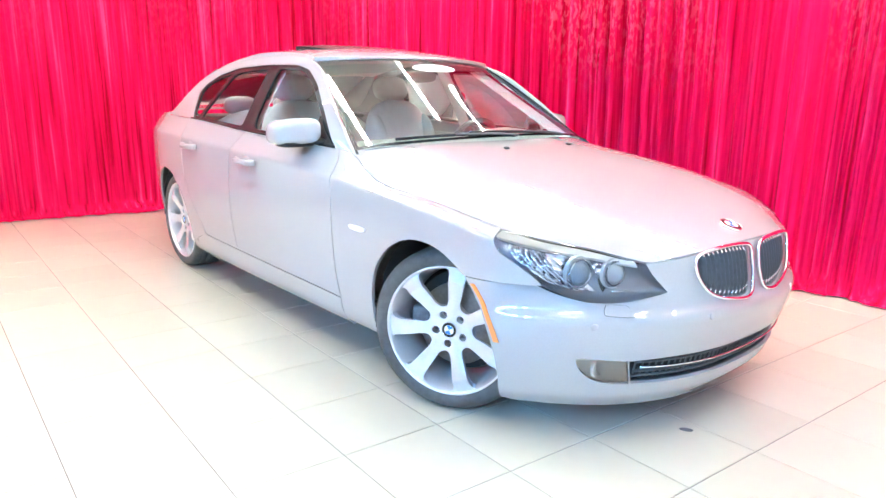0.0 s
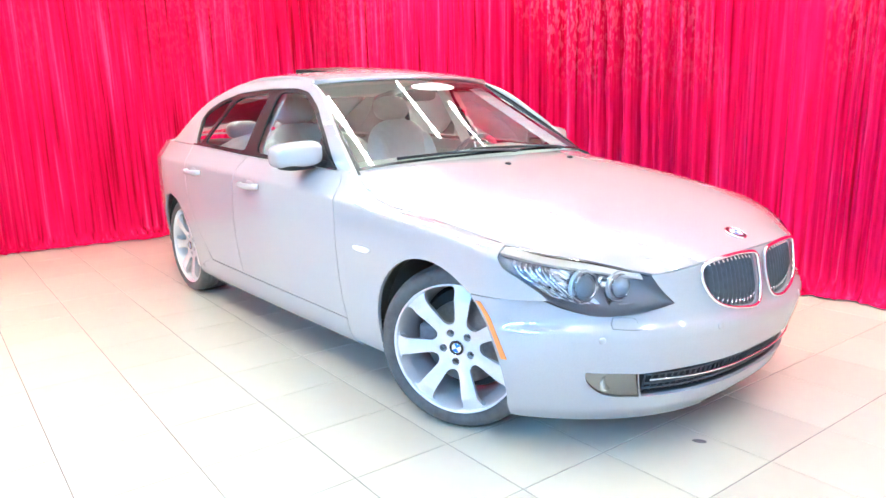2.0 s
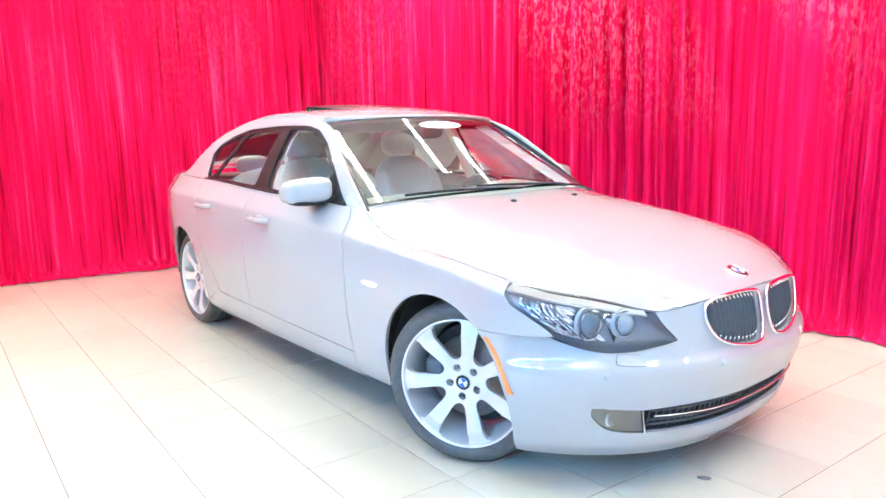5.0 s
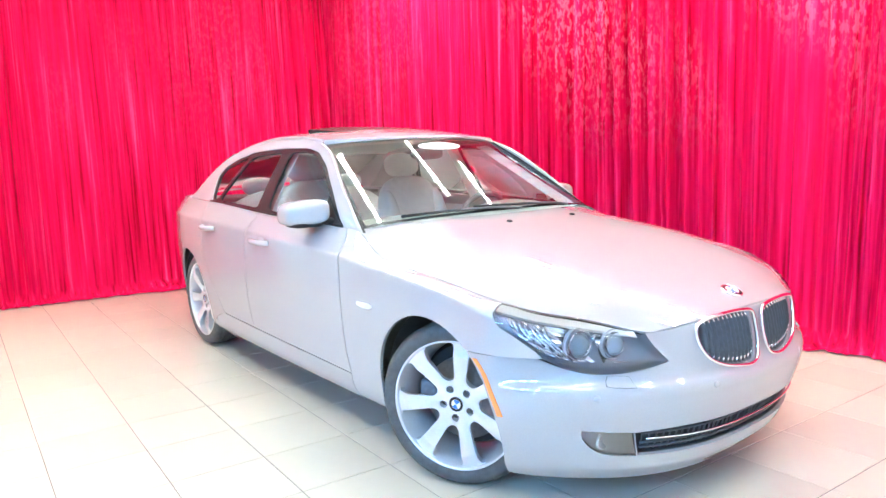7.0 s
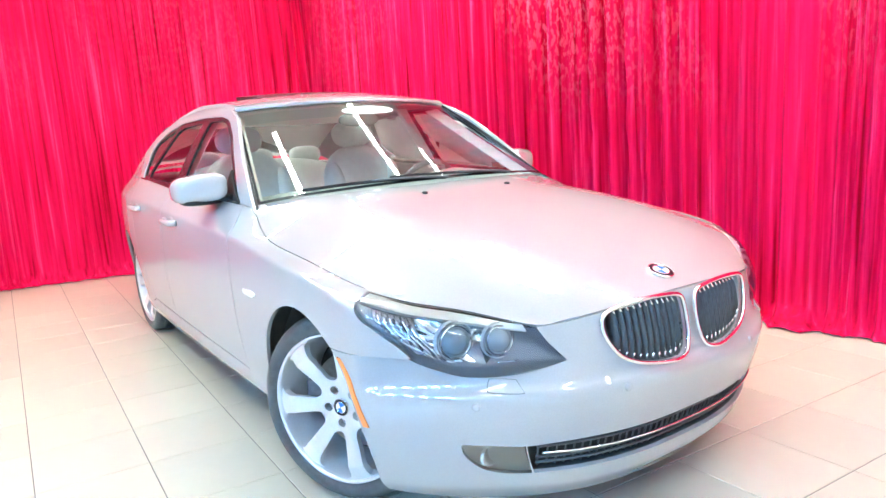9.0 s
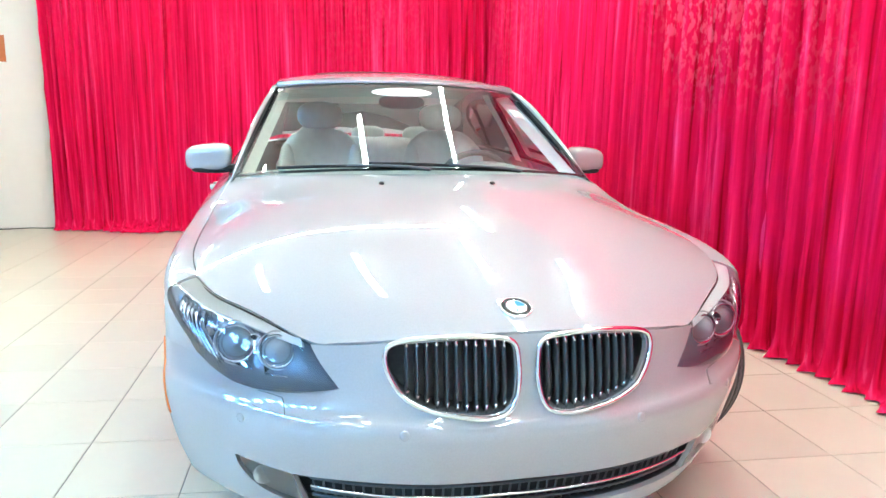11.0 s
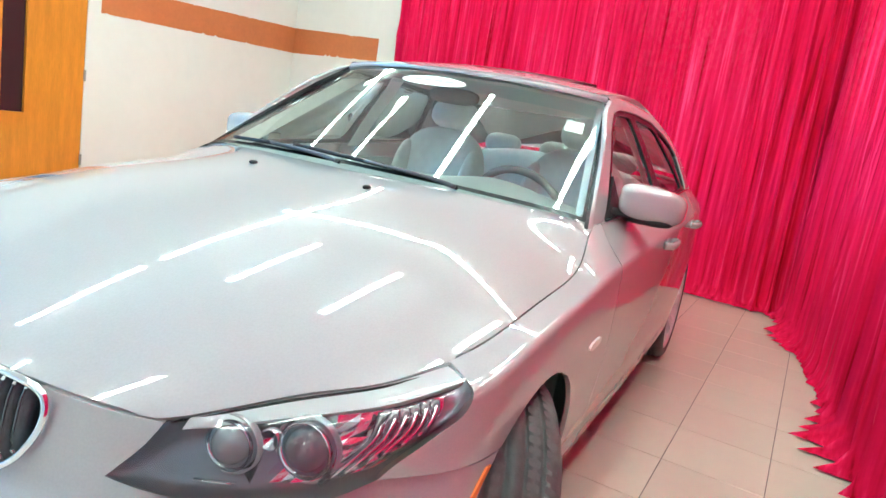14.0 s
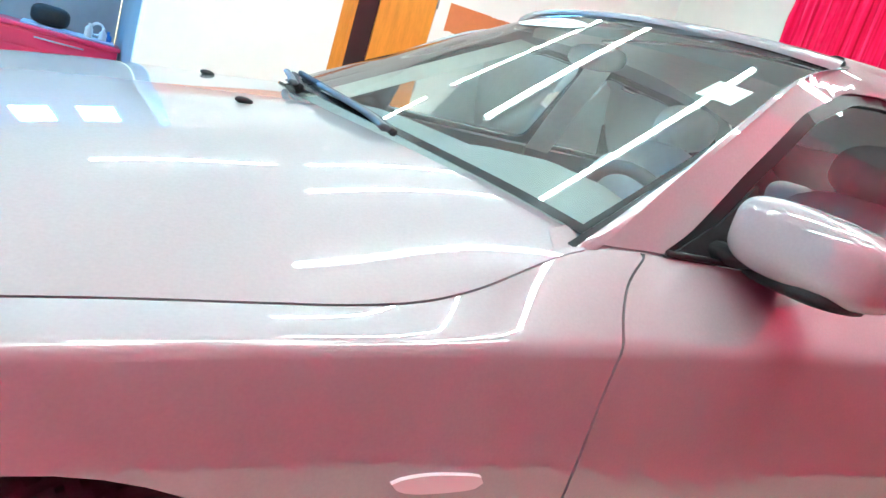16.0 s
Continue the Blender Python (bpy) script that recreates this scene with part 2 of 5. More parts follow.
def curve(pts, n=12, closed=False):
    """A smooth line through control points (Catmull-Rom)."""
    p = np.array(pts, float)
    out = []
    m = len(p)
    for i in range(m if closed else m - 1):
        p0, p1, p2, p3 = (p[(i + k) % m] if closed else p[min(max(i + k, 0), m - 1)] for k in (-1, 0, 1, 2))
        for s in np.linspace(0, 1, n, endpoint=False):
            out.append(0.5 * (2 * p1 + (p2 - p0) * s + (2 * p0 - 5 * p1 + 4 * p2 - p3) * s * s + (3 * p1 - 3 * p2 + p3 - p0) * s ** 3))
    if not closed:
        out.append(p[-1])
    return np.array(out)


def resample(line, step, closed=True):
    p = np.array(line, float)
    if closed:
        p = np.vstack([p, p[:1]])
    d = np.r_[0, np.cumsum(np.hypot(*np.diff(p, axis=0).T))]
    n = max(3, int(round(d[-1] / step)))
    t = np.linspace(0, d[-1], n + 1)
    keep = np.column_stack([np.interp(t, d, p[:, k]) for k in range(p.shape[1])])
    # corners stay where they are
    for i in range(1, len(p) - 1):
        a, b = p[i] - p[i - 1], p[i + 1] - p[i]
        if np.dot(a, b) < 0.8 * np.linalg.norm(a) * np.linalg.norm(b):
            k = 1 + int(np.argmin(np.hypot(*(keep[1:-1] - p[i]).T)))
            keep[k] = p[i]
    return keep[:-1] if closed else keep


def spline(knots):
    """A monotone cubic through (x, value) knots, as a function."""
    k = sorted(knots)
    x = np.array([a for a, _ in k], float)
    y = np.array([b for _, b in k], float)
    h = np.diff(x)
    s = np.diff(y) / h
    d = np.zeros(len(x))
    d[0], d[-1] = s[0], s[-1]
    for i in range(1, len(x) - 1):
        if s[i - 1] * s[i] > 0:
            w1, w2 = 2 * h[i] + h[i - 1], h[i] + 2 * h[i - 1]
            d[i] = (w1 + w2) / (w1 / s[i - 1] + w2 / s[i])

    def f(q):
        q = min(max(q, x[0]), x[-1])
        i = min(int(np.searchsorted(x, q, side="right")) - 1, len(h) - 1)
        t = (q - x[i]) / h[i]
        return float(y[i] * (1 + 2 * t) * (1 - t) ** 2 + h[i] * d[i] * t * (1 - t) ** 2 + y[i + 1] * t * t * (3 - 2 * t) + h[i] * d[i + 1] * t * t * (t - 1))
    return f


def eased(knots, soft):
    """The same, with its bends spread evenly over about two times soft."""
    f = spline(knots)
    lo, hi = min(knots)[0] - 4 * soft, max(knots)[0] + 4 * soft
    x = np.linspace(lo, hi, int((hi - lo) / 0.002))
    ends = [(k[0], k[1]) for k in (sorted(knots)[0], sorted(knots)[-1])]
    slope = [(f(ends[0][0] + 0.02) - ends[0][1]) / 0.02, (ends[1][1] - f(ends[1][0] - 0.02)) / 0.02]
    y = np.array([f(q) + slope[0] * min(q - ends[0][0], 0) + slope[1] * max(q - ends[1][0], 0) for q in x])
    n = int(3 * soft / 0.002)
    w = np.exp(-0.5 * (np.arange(-n, n + 1) * 0.002 / soft) ** 2)
    y = np.convolve(np.pad(y, n, mode="edge"), w / w.sum(), mode="valid")
    return lambda q: float(np.interp(q, x, y))


def inside(poly, q):
    """Which of the points q lie in the polygon."""
    x, y = q[:, 0], q[:, 1]
    r = np.zeros(len(q), bool)
    a = poly
    b = np.roll(poly, -1, axis=0)
    for (x1, y1), (x2, y2) in zip(a, b):
        c = (y1 > y) != (y2 > y)
        if y1 != y2:
            r ^= c & (x < (x2 - x1) * (y - y1) / (y2 - y1) + x1)
    return r


def sheet(loops, f, step, flange=0.012, out=None, ridge=None):
    """A trimmed skin: the area inside loops[0] and outside the other loops, carried to space by f(u, v), with its rims turned in."""
    from_loops = [resample(l, step) for l in loops]
    lo, hi = from_loops[0].min(0), from_loops[0].max(0)
    gx, gy = np.meshgrid(np.arange(lo[0], hi[0], step), np.arange(lo[1], hi[1], step))
    q = np.column_stack([gx.ravel(), gy.ravel()]) + step * 0.37
    ok = inside(from_loops[0], q)
    for l in from_loops[1:]:
        ok &= ~inside(l, q)
    q = q[ok]
    border = np.vstack(from_loops)
    fold = np.zeros((0, 2))
    if ridge is not None:
        fold = np.vstack([resample(np.array(ridge) + (0, d), step, False) for d in (-0.024, -0.015, -0.0075, 0.0, 0.0075, 0.015, 0.024)])
        ok = inside(from_loops[0], fold)
        fold = fold[ok]
        fold = fold[[np.min(np.hypot(*(border - p).T)) > 0.2 * step for p in fold]]
    if len(q):
        fence = np.vstack([border, fold])
        near = np.array([np.min(np.hypot(*(fence - p).T)) for p in q])
        q = q[near > 0.45 * step]
    pts = [Vector(p) for p in border] + [Vector(p) for p in q] + [Vector(p) for p in fold]
    first = len(border) + len(q)
    edges, k = [], 0
    for l in from_loops:
        edges += [(k + i, k + (i + 1) % len(l)) for i in range(len(l))]
        k += len(l)
    edges += [(first + i, first + i + 1) for i in range(len(fold) - 1) if np.hypot(*(fold[i + 1] - fold[i])) < 1.6 * step]
    v, _, tri, _, _, _ = delaunay_2d_cdt(pts, edges, [], 0, 1e-6)
    vv = np.array([tuple(p) for p in v])
    cen = np.array([vv[list(t)].mean(0) for t in tri])
    ok = inside(from_loops[0], cen)
    for l in from_loops[1:]:
        ok &= ~inside(l, cen)
    bm = bmesh.new()
    exact = bm.verts.layers.float_vector.new("exact")
    bv = [bm.verts.new(f(*p)) for p in vv]
    for t, o in zip(tri, ok):
        if o:
            bm.faces.new([bv[i] for i in t])
    kept = [w for w in bv if w.link_faces]
    uv = [tuple(p) for w, p in zip(bv, vv) if w.link_faces]
    for vert in [w for w in bm.verts if not w.link_faces]:
        bm.verts.remove(vert)
    bm.normal_update()
    total = Vector()
    for fc in bm.faces:
        total += fc.normal * fc.calc_area()
    if out is not None and total.dot(Vector(out)) < 0:
        bmesh.ops.reverse_faces(bm, faces=bm.faces[:])
        bm.normal_update()
    e = 0.006
    for vert, (u, w) in zip(kept, uv):
        n = (Vector(f(u + e, w)) - Vector(f(u - e, w))).cross(Vector(f(u, w + e)) - Vector(f(u, w - e)))
        if n.length > 1e-12:
            n.normalize()
            n = -n if n.dot(vert.normal) < 0 else n
            vert[exact] = n if n.dot(vert.normal) > 0.7 else vert.normal
    if flange:
        rim = [e for e in bm.edges if len(e.link_faces) == 1]
        normal = {w: w.normal.copy() for e in rim for w in e.verts}
        twin = {w: bm.verts.new(w.co - normal[w] * flange) for w in normal}
        for e in rim:
            loop = e.link_loops[0]
            a, b = loop.vert, loop.link_loop_next.vert
            bm.faces.new((b, a, twin[a], twin[b]))
            e.smooth = False
    return bm


def patch(c0, c1, d0, d1, n=16, k=16, bulge=None):
    """A Coons patch: c0, c1 the two opposite edges, d0, d1 the edges that join their starts and their ends."""
    def at(line, t):
        line = np.array(line, float)
        s = np.r_[0, np.cumsum(np.linalg.norm(np.diff(line, axis=0), axis=1))]
        return np.array([np.interp(t * s[-1], s, line[:, i]) for i in range(3)])
    grid = []
    for j in range(k + 1):
        v = j / k
        row = []
        for i in range(n + 1):
            u = i / n
            p = (1 - v) * at(c0, u) + v * at(c1, u) + (1 - u) * at(d0, v) + u * at(d1, v)
            p = p - ((1 - u) * (1 - v) * at(c0, 0) + u * (1 - v) * at(c0, 1) + (1 - u) * v * at(c1, 0) + u * v * at(c1, 1))
            if bulge is not None:
                p = p + np.array(bulge, float) * 16 * u * (1 - u) * v * (1 - v)
            row.append(p)
        grid.append(row)
    return grid


def grid_mesh(grid, out=None, flange=0.0, closed=False):
    bm = bmesh.new()
    v = [[bm.verts.new(p) for p in row] for row in grid]
    for a, b in zip(v, v[1:]):
        for i in range(len(a) - (0 if closed else 1)):
            j = (i + 1) % len(a)
            bm.faces.new((a[i], a[j], b[j], b[i]))
    bm.normal_update()
    total = Vector()
    for fc in bm.faces:
        total += fc.normal * fc.calc_area()
    if out is not None and total.dot(Vector(out)) < 0:
        bmesh.ops.reverse_faces(bm, faces=bm.faces[:])
        bm.normal_update()
    if flange:
        rim = [e for e in bm.edges if len(e.link_faces) == 1]
        normal = {w: w.normal.copy() for e in rim for w in e.verts}
        twin = {w: bm.verts.new(w.co - normal[w] * flange) for w in normal}
        for e in rim:
            loop = e.link_loops[0]
            a, b = loop.vert, loop.link_loop_next.vert
            bm.faces.new((b, a, twin[a], twin[b]))
            e.smooth = False
    return bm


def blob(bm, centre, size, power=(2.6, 2.6), n=24, k=14, m=None):
    """A rounded box (superellipsoid)."""
    def pw(c, e):
        return math.copysign(abs(c) ** (2 / e), c)
    rings = []
    for j in range(1, k):
        b = -math.pi / 2 + math.pi * j / k
        ring = []
        for i in range(n):
            a = 2 * math.pi * i / n
            p = Vector((size[0] * pw(math.cos(b), power[1]) * pw(math.cos(a), power[0]), size[1] * pw(math.cos(b), power[1]) * pw(math.sin(a), power[0]), size[2] * pw(math.sin(b), power[1])))
            if m is not None:
                p = m @ p
            ring.append(bm.verts.new(p + Vector(centre)))
        rings.append(ring)
    for a, b in zip(rings, rings[1:]):
        for i in range(n):
            j = (i + 1) % n
            bm.faces.new((a[i], a[j], b[j], b[i]))
    bm.faces.new(rings[0][::-1])
    bm.faces.new(rings[-1])


# ---- the room ----
WALL_Y, BACK_X, BAY_Y, FRONT_X, SIDE_Y, WALL_END = -4.65, -5.75, -7.8, 6.5, 2.95, -0.42


def slab(name, x0, x1, y0, y1, z0, z1, material, label, category):
    bm = bmesh.new()
    box(bm, x0, x1, y0, y1, z0, z1)
    return tagged(part(name, bm, material, smooth=False), label, category, kind="structure")


slab("wall_back", BACK_X - 0.15, BACK_X, WALL_Y - 0.15, SIDE_Y + 0.15, -0.05, CEILING, WALL, "off-white painted back wall behind the curtain", "wall")
slab("wall_side", BACK_X, FRONT_X, SIDE_Y, SIDE_Y + 0.15, -0.05, CEILING, WALL, "off-white painted side wall behind the curtain", "wall")
slab("wall_front", FRONT_X, FRONT_X + 0.15, BAY_Y - 0.15, SIDE_Y + 0.15, -0.05, BAY_CEILING, WALL, "plain off-white wall closing the room", "wall")
slab("wall_return", WALL_END - 0.16, WALL_END - 0.01, BAY_Y, WALL_Y - 0.15, -0.05, BAY_CEILING, BAY_WALL, "plain grey wall beside the work bay", "wall")
slab("ceiling", BACK_X - 0.15, FRONT_X, WALL_Y - 0.15, SIDE_Y + 0.15, CEILING, CEILING + 0.1, CEIL, "white painted ceiling with tube lights", "ceiling")
slab("ceiling_bay", WALL_END - 0.16, FRONT_X + 0.15, BAY_Y - 0.15, WALL_Y, BAY_CEILING, BAY_CEILING + 0.1, BAY_WALL, "high grey ceiling over the work bay", "ceiling")
slab("wall_upstand", WALL_END - 0.16, FRONT_X, WALL_Y - 0.15, WALL_Y, CEILING + 0.1, BAY_CEILING, WALL, "off-white wall above the opening to the bay", "wall")

# the wall with the door; the opening goes through it
DOOR_X0, DOOR_X1, DOOR_H = -2.87, -1.98, 2.04
bm = bmesh.new()
box(bm, BACK_X, DOOR_X0, WALL_Y - 0.15, WALL_Y, -0.05, CEILING)
box(bm, DOOR_X1, WALL_END, WALL_Y - 0.15, WALL_Y, -0.05, CEILING)
box(bm, DOOR_X0, DOOR_X1, WALL_Y - 0.15, WALL_Y, DOOR_H, CEILING)
tagged(part("wall_door_side", bm, WALL, smooth=False), "off-white painted wall with an orange door", "wall", kind="structure")

# bay wall with a daylight window band
WIN = [(0.01 + 0.8 * k, 0.56 + 0.8 * k) for k in range(8)]
WIN_Z0, WIN_Z1 = 3.45, 4.35
bm = bmesh.new()
box(bm, WALL_END, FRONT_X, BAY_Y - 0.15, BAY_Y, -0.05, WIN_Z0)
box(bm, WALL_END, FRONT_X, BAY_Y - 0.15, BAY_Y, WIN_Z1, BAY_CEILING)
edges_x = [WALL_END] + [v for w in WIN for v in w] + [FRONT_X]
for a, b in zip(edges_x[::2], edges_x[1::2]):
    box(bm, a, b, BAY_Y - 0.15, BAY_Y, WIN_Z0, WIN_Z1)
tagged(part("wall_bay", bm, BAY_WALL, smooth=False), "grey work bay wall with daylight windows", "wall", kind="structure")
for i, (a, b) in enumerate(WIN):
    w = tagged(thing("window_%d" % (i + 1), "bay window with bright daylight behind", "window", ((a + b) / 2, BAY_Y - 0.08, WIN_Z0)), kind="structure")
    bm = bmesh.new()
    for x0, x1, z0, z1 in ((a, a + 0.04, WIN_Z0, WIN_Z1), (b - 0.04, b, WIN_Z0, WIN_Z1), (a + 0.04, b - 0.04, WIN_Z0, WIN_Z0 + 0.04), (a + 0.04, b - 0.04, WIN_Z1 - 0.04, WIN_Z1)):
        box(bm, x0, x1, BAY_Y - 0.11, BAY_Y - 0.04, z0, z1)
    part("window_frame", bm, LIGHT_BODY, w, smooth=False)
    bm = bmesh.new()
    box(bm, a + 0.04, b - 0.04, BAY_Y - 0.10, BAY_Y - 0.09, WIN_Z0 + 0.04, WIN_Z1 - 0.04)
    part("pane", bm, DAYLIGHT, w, smooth=False)

# floor: grout bed with square tiles laid at a slight angle to the car
floor = slab("floor", BACK_X - 0.15, FRONT_X + 0.15, BAY_Y - 0.15, SIDE_Y + 0.15, -0.12, -0.0025, GROUT, "cream glossy square tiles with thin dark joints", "floor")
STRIP_Y = -3.62
slab("floor_strip", BACK_X, WALL_END, WALL_Y, STRIP_Y, -0.0025, 0.003, BROWN, "terracotta floor strip along the wall", "floor")

# door
door = tagged(thing("door_1", "closed orange oak door with a narrow dark glass", "door", ((DOOR_X0 + DOOR_X1) / 2, WALL_Y, 0)), kind="structure")
GX0, GX1, GZ0, GZ1 = -2.33, -2.10, 0.66, 1.86
bm = bmesh.new()
for x0, x1, z0, z1 in ((DOOR_X0 + 0.004, GX0, 0.01, DOOR_H - 0.004), (GX1, DOOR_X1 - 0.004, 0.01, DOOR_H - 0.004), (GX0, GX1, 0.01, GZ0), (GX0, GX1, GZ1, DOOR_H - 0.004)):
    box(bm, x0, x1, WALL_Y - 0.05, WALL_Y - 0.005, z0, z1)
part("leaf", bm, DOOR_WOOD, door, smooth=False)
bm = bmesh.new()
for x0, x1, z0, z1 in ((GX0 - 0.02, GX0 + 0.012, GZ0 - 0.02, GZ1 + 0.02), (GX1 - 0.012, GX1 + 0.02, GZ0 - 0.02, GZ1 + 0.02), (GX0 + 0.012, GX1 - 0.012, GZ0 - 0.02, GZ0 + 0.012), (GX0 + 0.012, GX1 - 0.012, GZ1 - 0.012, GZ1 + 0.02)):
    box(bm, x0, x1, WALL_Y - 0.03, WALL_Y + 0.004, z0, z1)
part("glazing_bead", bm, DOOR_WOOD, door, smooth=False)
bm = bmesh.new()
box(bm, GX0, GX1, WALL_Y - 0.032, WALL_Y - 0.026, GZ0, GZ1)
part("pane", bm, DOOR_GLASS, door, "dark narrow glass pane", smooth=False)
bm = bmesh.new()
m = Matrix.Translation((-2.045, WALL_Y - 0.003, 0.915)) @ pose(0, 0, 0, -90)
lathe(bm, [(0.0, 0.0), (0.032, 0.0), (0.032, 0.006), (0.012, 0.01), (0.012, 0.03), (0.026, 0.036), (0.03, 0.05), (0.022, 0.062), (0.0, 0.064)], 20, m)
part("door_knob", bm, SATIN, door, "round brushed steel knob")
for z in (0.22, 1.0, 1.8):
    bm = bmesh.new()
    lathe(bm, [(0.0, 0), (0.011, 0), (0.011, 0.1), (0.0, 0.1)], 10, Matrix.Translation((DOOR_X0 + 0.002, WALL_Y + 0.006, z)))
    part("hinge", bm, STEEL, door)

# copper stripe painted along the walls, round the corner, with chipped edges
def stripe(a, b, low, high, out, seed):
    """A painted band from a to b in plan; low and high: its heights at both ends."""
    rng = random.Random(seed)
    a, b, out = Vector((*a, 0)), Vector((*b, 0)), Vector(out) * 0.003
    n = int((b - a).length / 0.03)
    bm = bmesh.new()
    rows = [[], [], [], []]
    for i in range(n + 1):
        t = i / n
        chip = [0.004 * rng.random() + (0.022 * rng.random() if rng.random() < 0.07 else 0.0) for _ in range(2)]
        z0 = low[0] + (low[1] - low[0]) * t + (chip[0] if 0 < i < n else 0)
        z1 = high[0] + (high[1] - high[0]) * t - (chip[1] * 0.5 if 0 < i < n else 0)
        p = a.lerp(b, t)
        for row, q, z in zip(rows, (p, p + out, p + out, p), (z0, z0, z1, z1)):
            row.append(bm.verts.new(q + Vector((0, 0, z))))
    for r0, r1 in zip(rows, rows[1:]):
        for i in range(n):
            bm.faces.new((r0[i], r0[i + 1], r1[i + 1], r1[i]))
    bmesh.ops.recalc_face_normals(bm, faces=bm.faces[:])
    tagged(part("wall_stripe", bm, STRIPE, smooth=False), "copper coloured stripe with chipped edges on the off-white wall", "stripe", kind="structure")


stripe((BACK_X + 0.003, WALL_Y), (-3.0, WALL_Y), (1.69, 1.636), (2.0, 1.90), (0, 1, 0), 3)
stripe((-1.93, WALL_Y), (WALL_END, WALL_Y), (1.632, 1.60), (1.885, 1.845), (0, 1, 0), 4)
stripe((BACK_X, -3.38), (BACK_X, WALL_Y + 0.003), (1.72, 1.69), (1.985, 2.0), (1, 0, 0), 5)
bm = bmesh.new()
box(bm, BACK_X, -3.2, WALL_Y, WALL_Y + 0.012, 0.003, 0.105, 0.003)
tagged(part("baseboard", bm, BASE_GREEN, smooth=False), "dark green vinyl baseboard", "baseboard", kind="structure")


# drum fan by the wall
fan = thing("drum_fan", "grey drum floor fan with a pale handle and foot", "fan", (-5.42, -4.12, 0.003))
FAN_M = pose(-5.42, -4.12, 0.003, 0, 0, 210)
bm = bmesh.new()
m = FAN_M @ Matrix.Translation((0.0, -0.165, 0.175)) @ pose(0, 0, 0, -90)
lathe(bm, [(0.128, 0.0), (0.14, 0.0), (0.145, 0.02), (0.145, 0.04), (0.139, 0.045), (0.139, 0.285), (0.145, 0.29), (0.145, 0.31), (0.14, 0.33), (0.128, 0.33), (0.128, 0.0)], 36, m)
part("drum", bm, FAN_GREY, fan)
for k in (0.02, 0.305):
    bm = bmesh.new()
    for r in (0.03, 0.055, 0.08, 0.105, 0.125):
        lathe(bm, [(r, k), (r + 0.004, k), (r + 0.004, k + 0.004), (r, k + 0.004)], 24, m, closed=True)
    part("grille", bm, FAN_GREY, fan)
# end frames, joined by a grip above and a foot below
for s in (-1, 1):
    bm = bmesh.new()
    tube(bm, [FAN_M @ Vector(p) for p in curve([(-0.15, s * 0.178, 0.016), (-0.145, s * 0.178, 0.2), (-0.11, s * 0.178, 0.315), (0.0, s * 0.178, 0.345), (0.11, s * 0.178, 0.315), (0.145, s * 0.178, 0.2), (0.15, s * 0.178, 0.016)], 5)], 0.013)
    part("end_frame", bm, BLACK_PLASTIC, fan)
    bm = bmesh.new()
    box(bm, -0.17, 0.17, s * 0.178 - 0.014, s * 0.178 + 0.014, 0.0, 0.03, 0.006, FAN_M)
    part("foot", bm, BLACK_PLASTIC, fan)
bm = bmesh.new()
tube(bm, [FAN_M @ Vector((0, -0.178, 0.345)), FAN_M @ Vector((0, 0.178, 0.345))], 0.013)
part("handle", bm, SATIN, fan)
for k in (-0.15, 0.15):
    bm = bmesh.new()
    box(bm, k - 0.02, k + 0.02, -0.165, 0.165, 0.004, 0.028, 0.006, FAN_M)
    part("foot_bar", bm, LIGHT_BODY, fan)
bm = bmesh.new()
cable_pts = curve([(-5.5, -4.0, 0.012), (-5.5, -3.9, 0.012), (-5.60, -3.72, 0.012), (-5.56, -3.5, 0.012), (-5.64, -3.28, 0.012), (-5.60, -3.08, 0.012), (-5.66, -2.9, 0.012)], 8)
tube(bm, cable_pts, 0.005, 6)
tagged(part("power_cable", bm, BLACK_PLASTIC), "thin dark power cable on the floor", "cable")


# curtains
DRAPE = 3.18


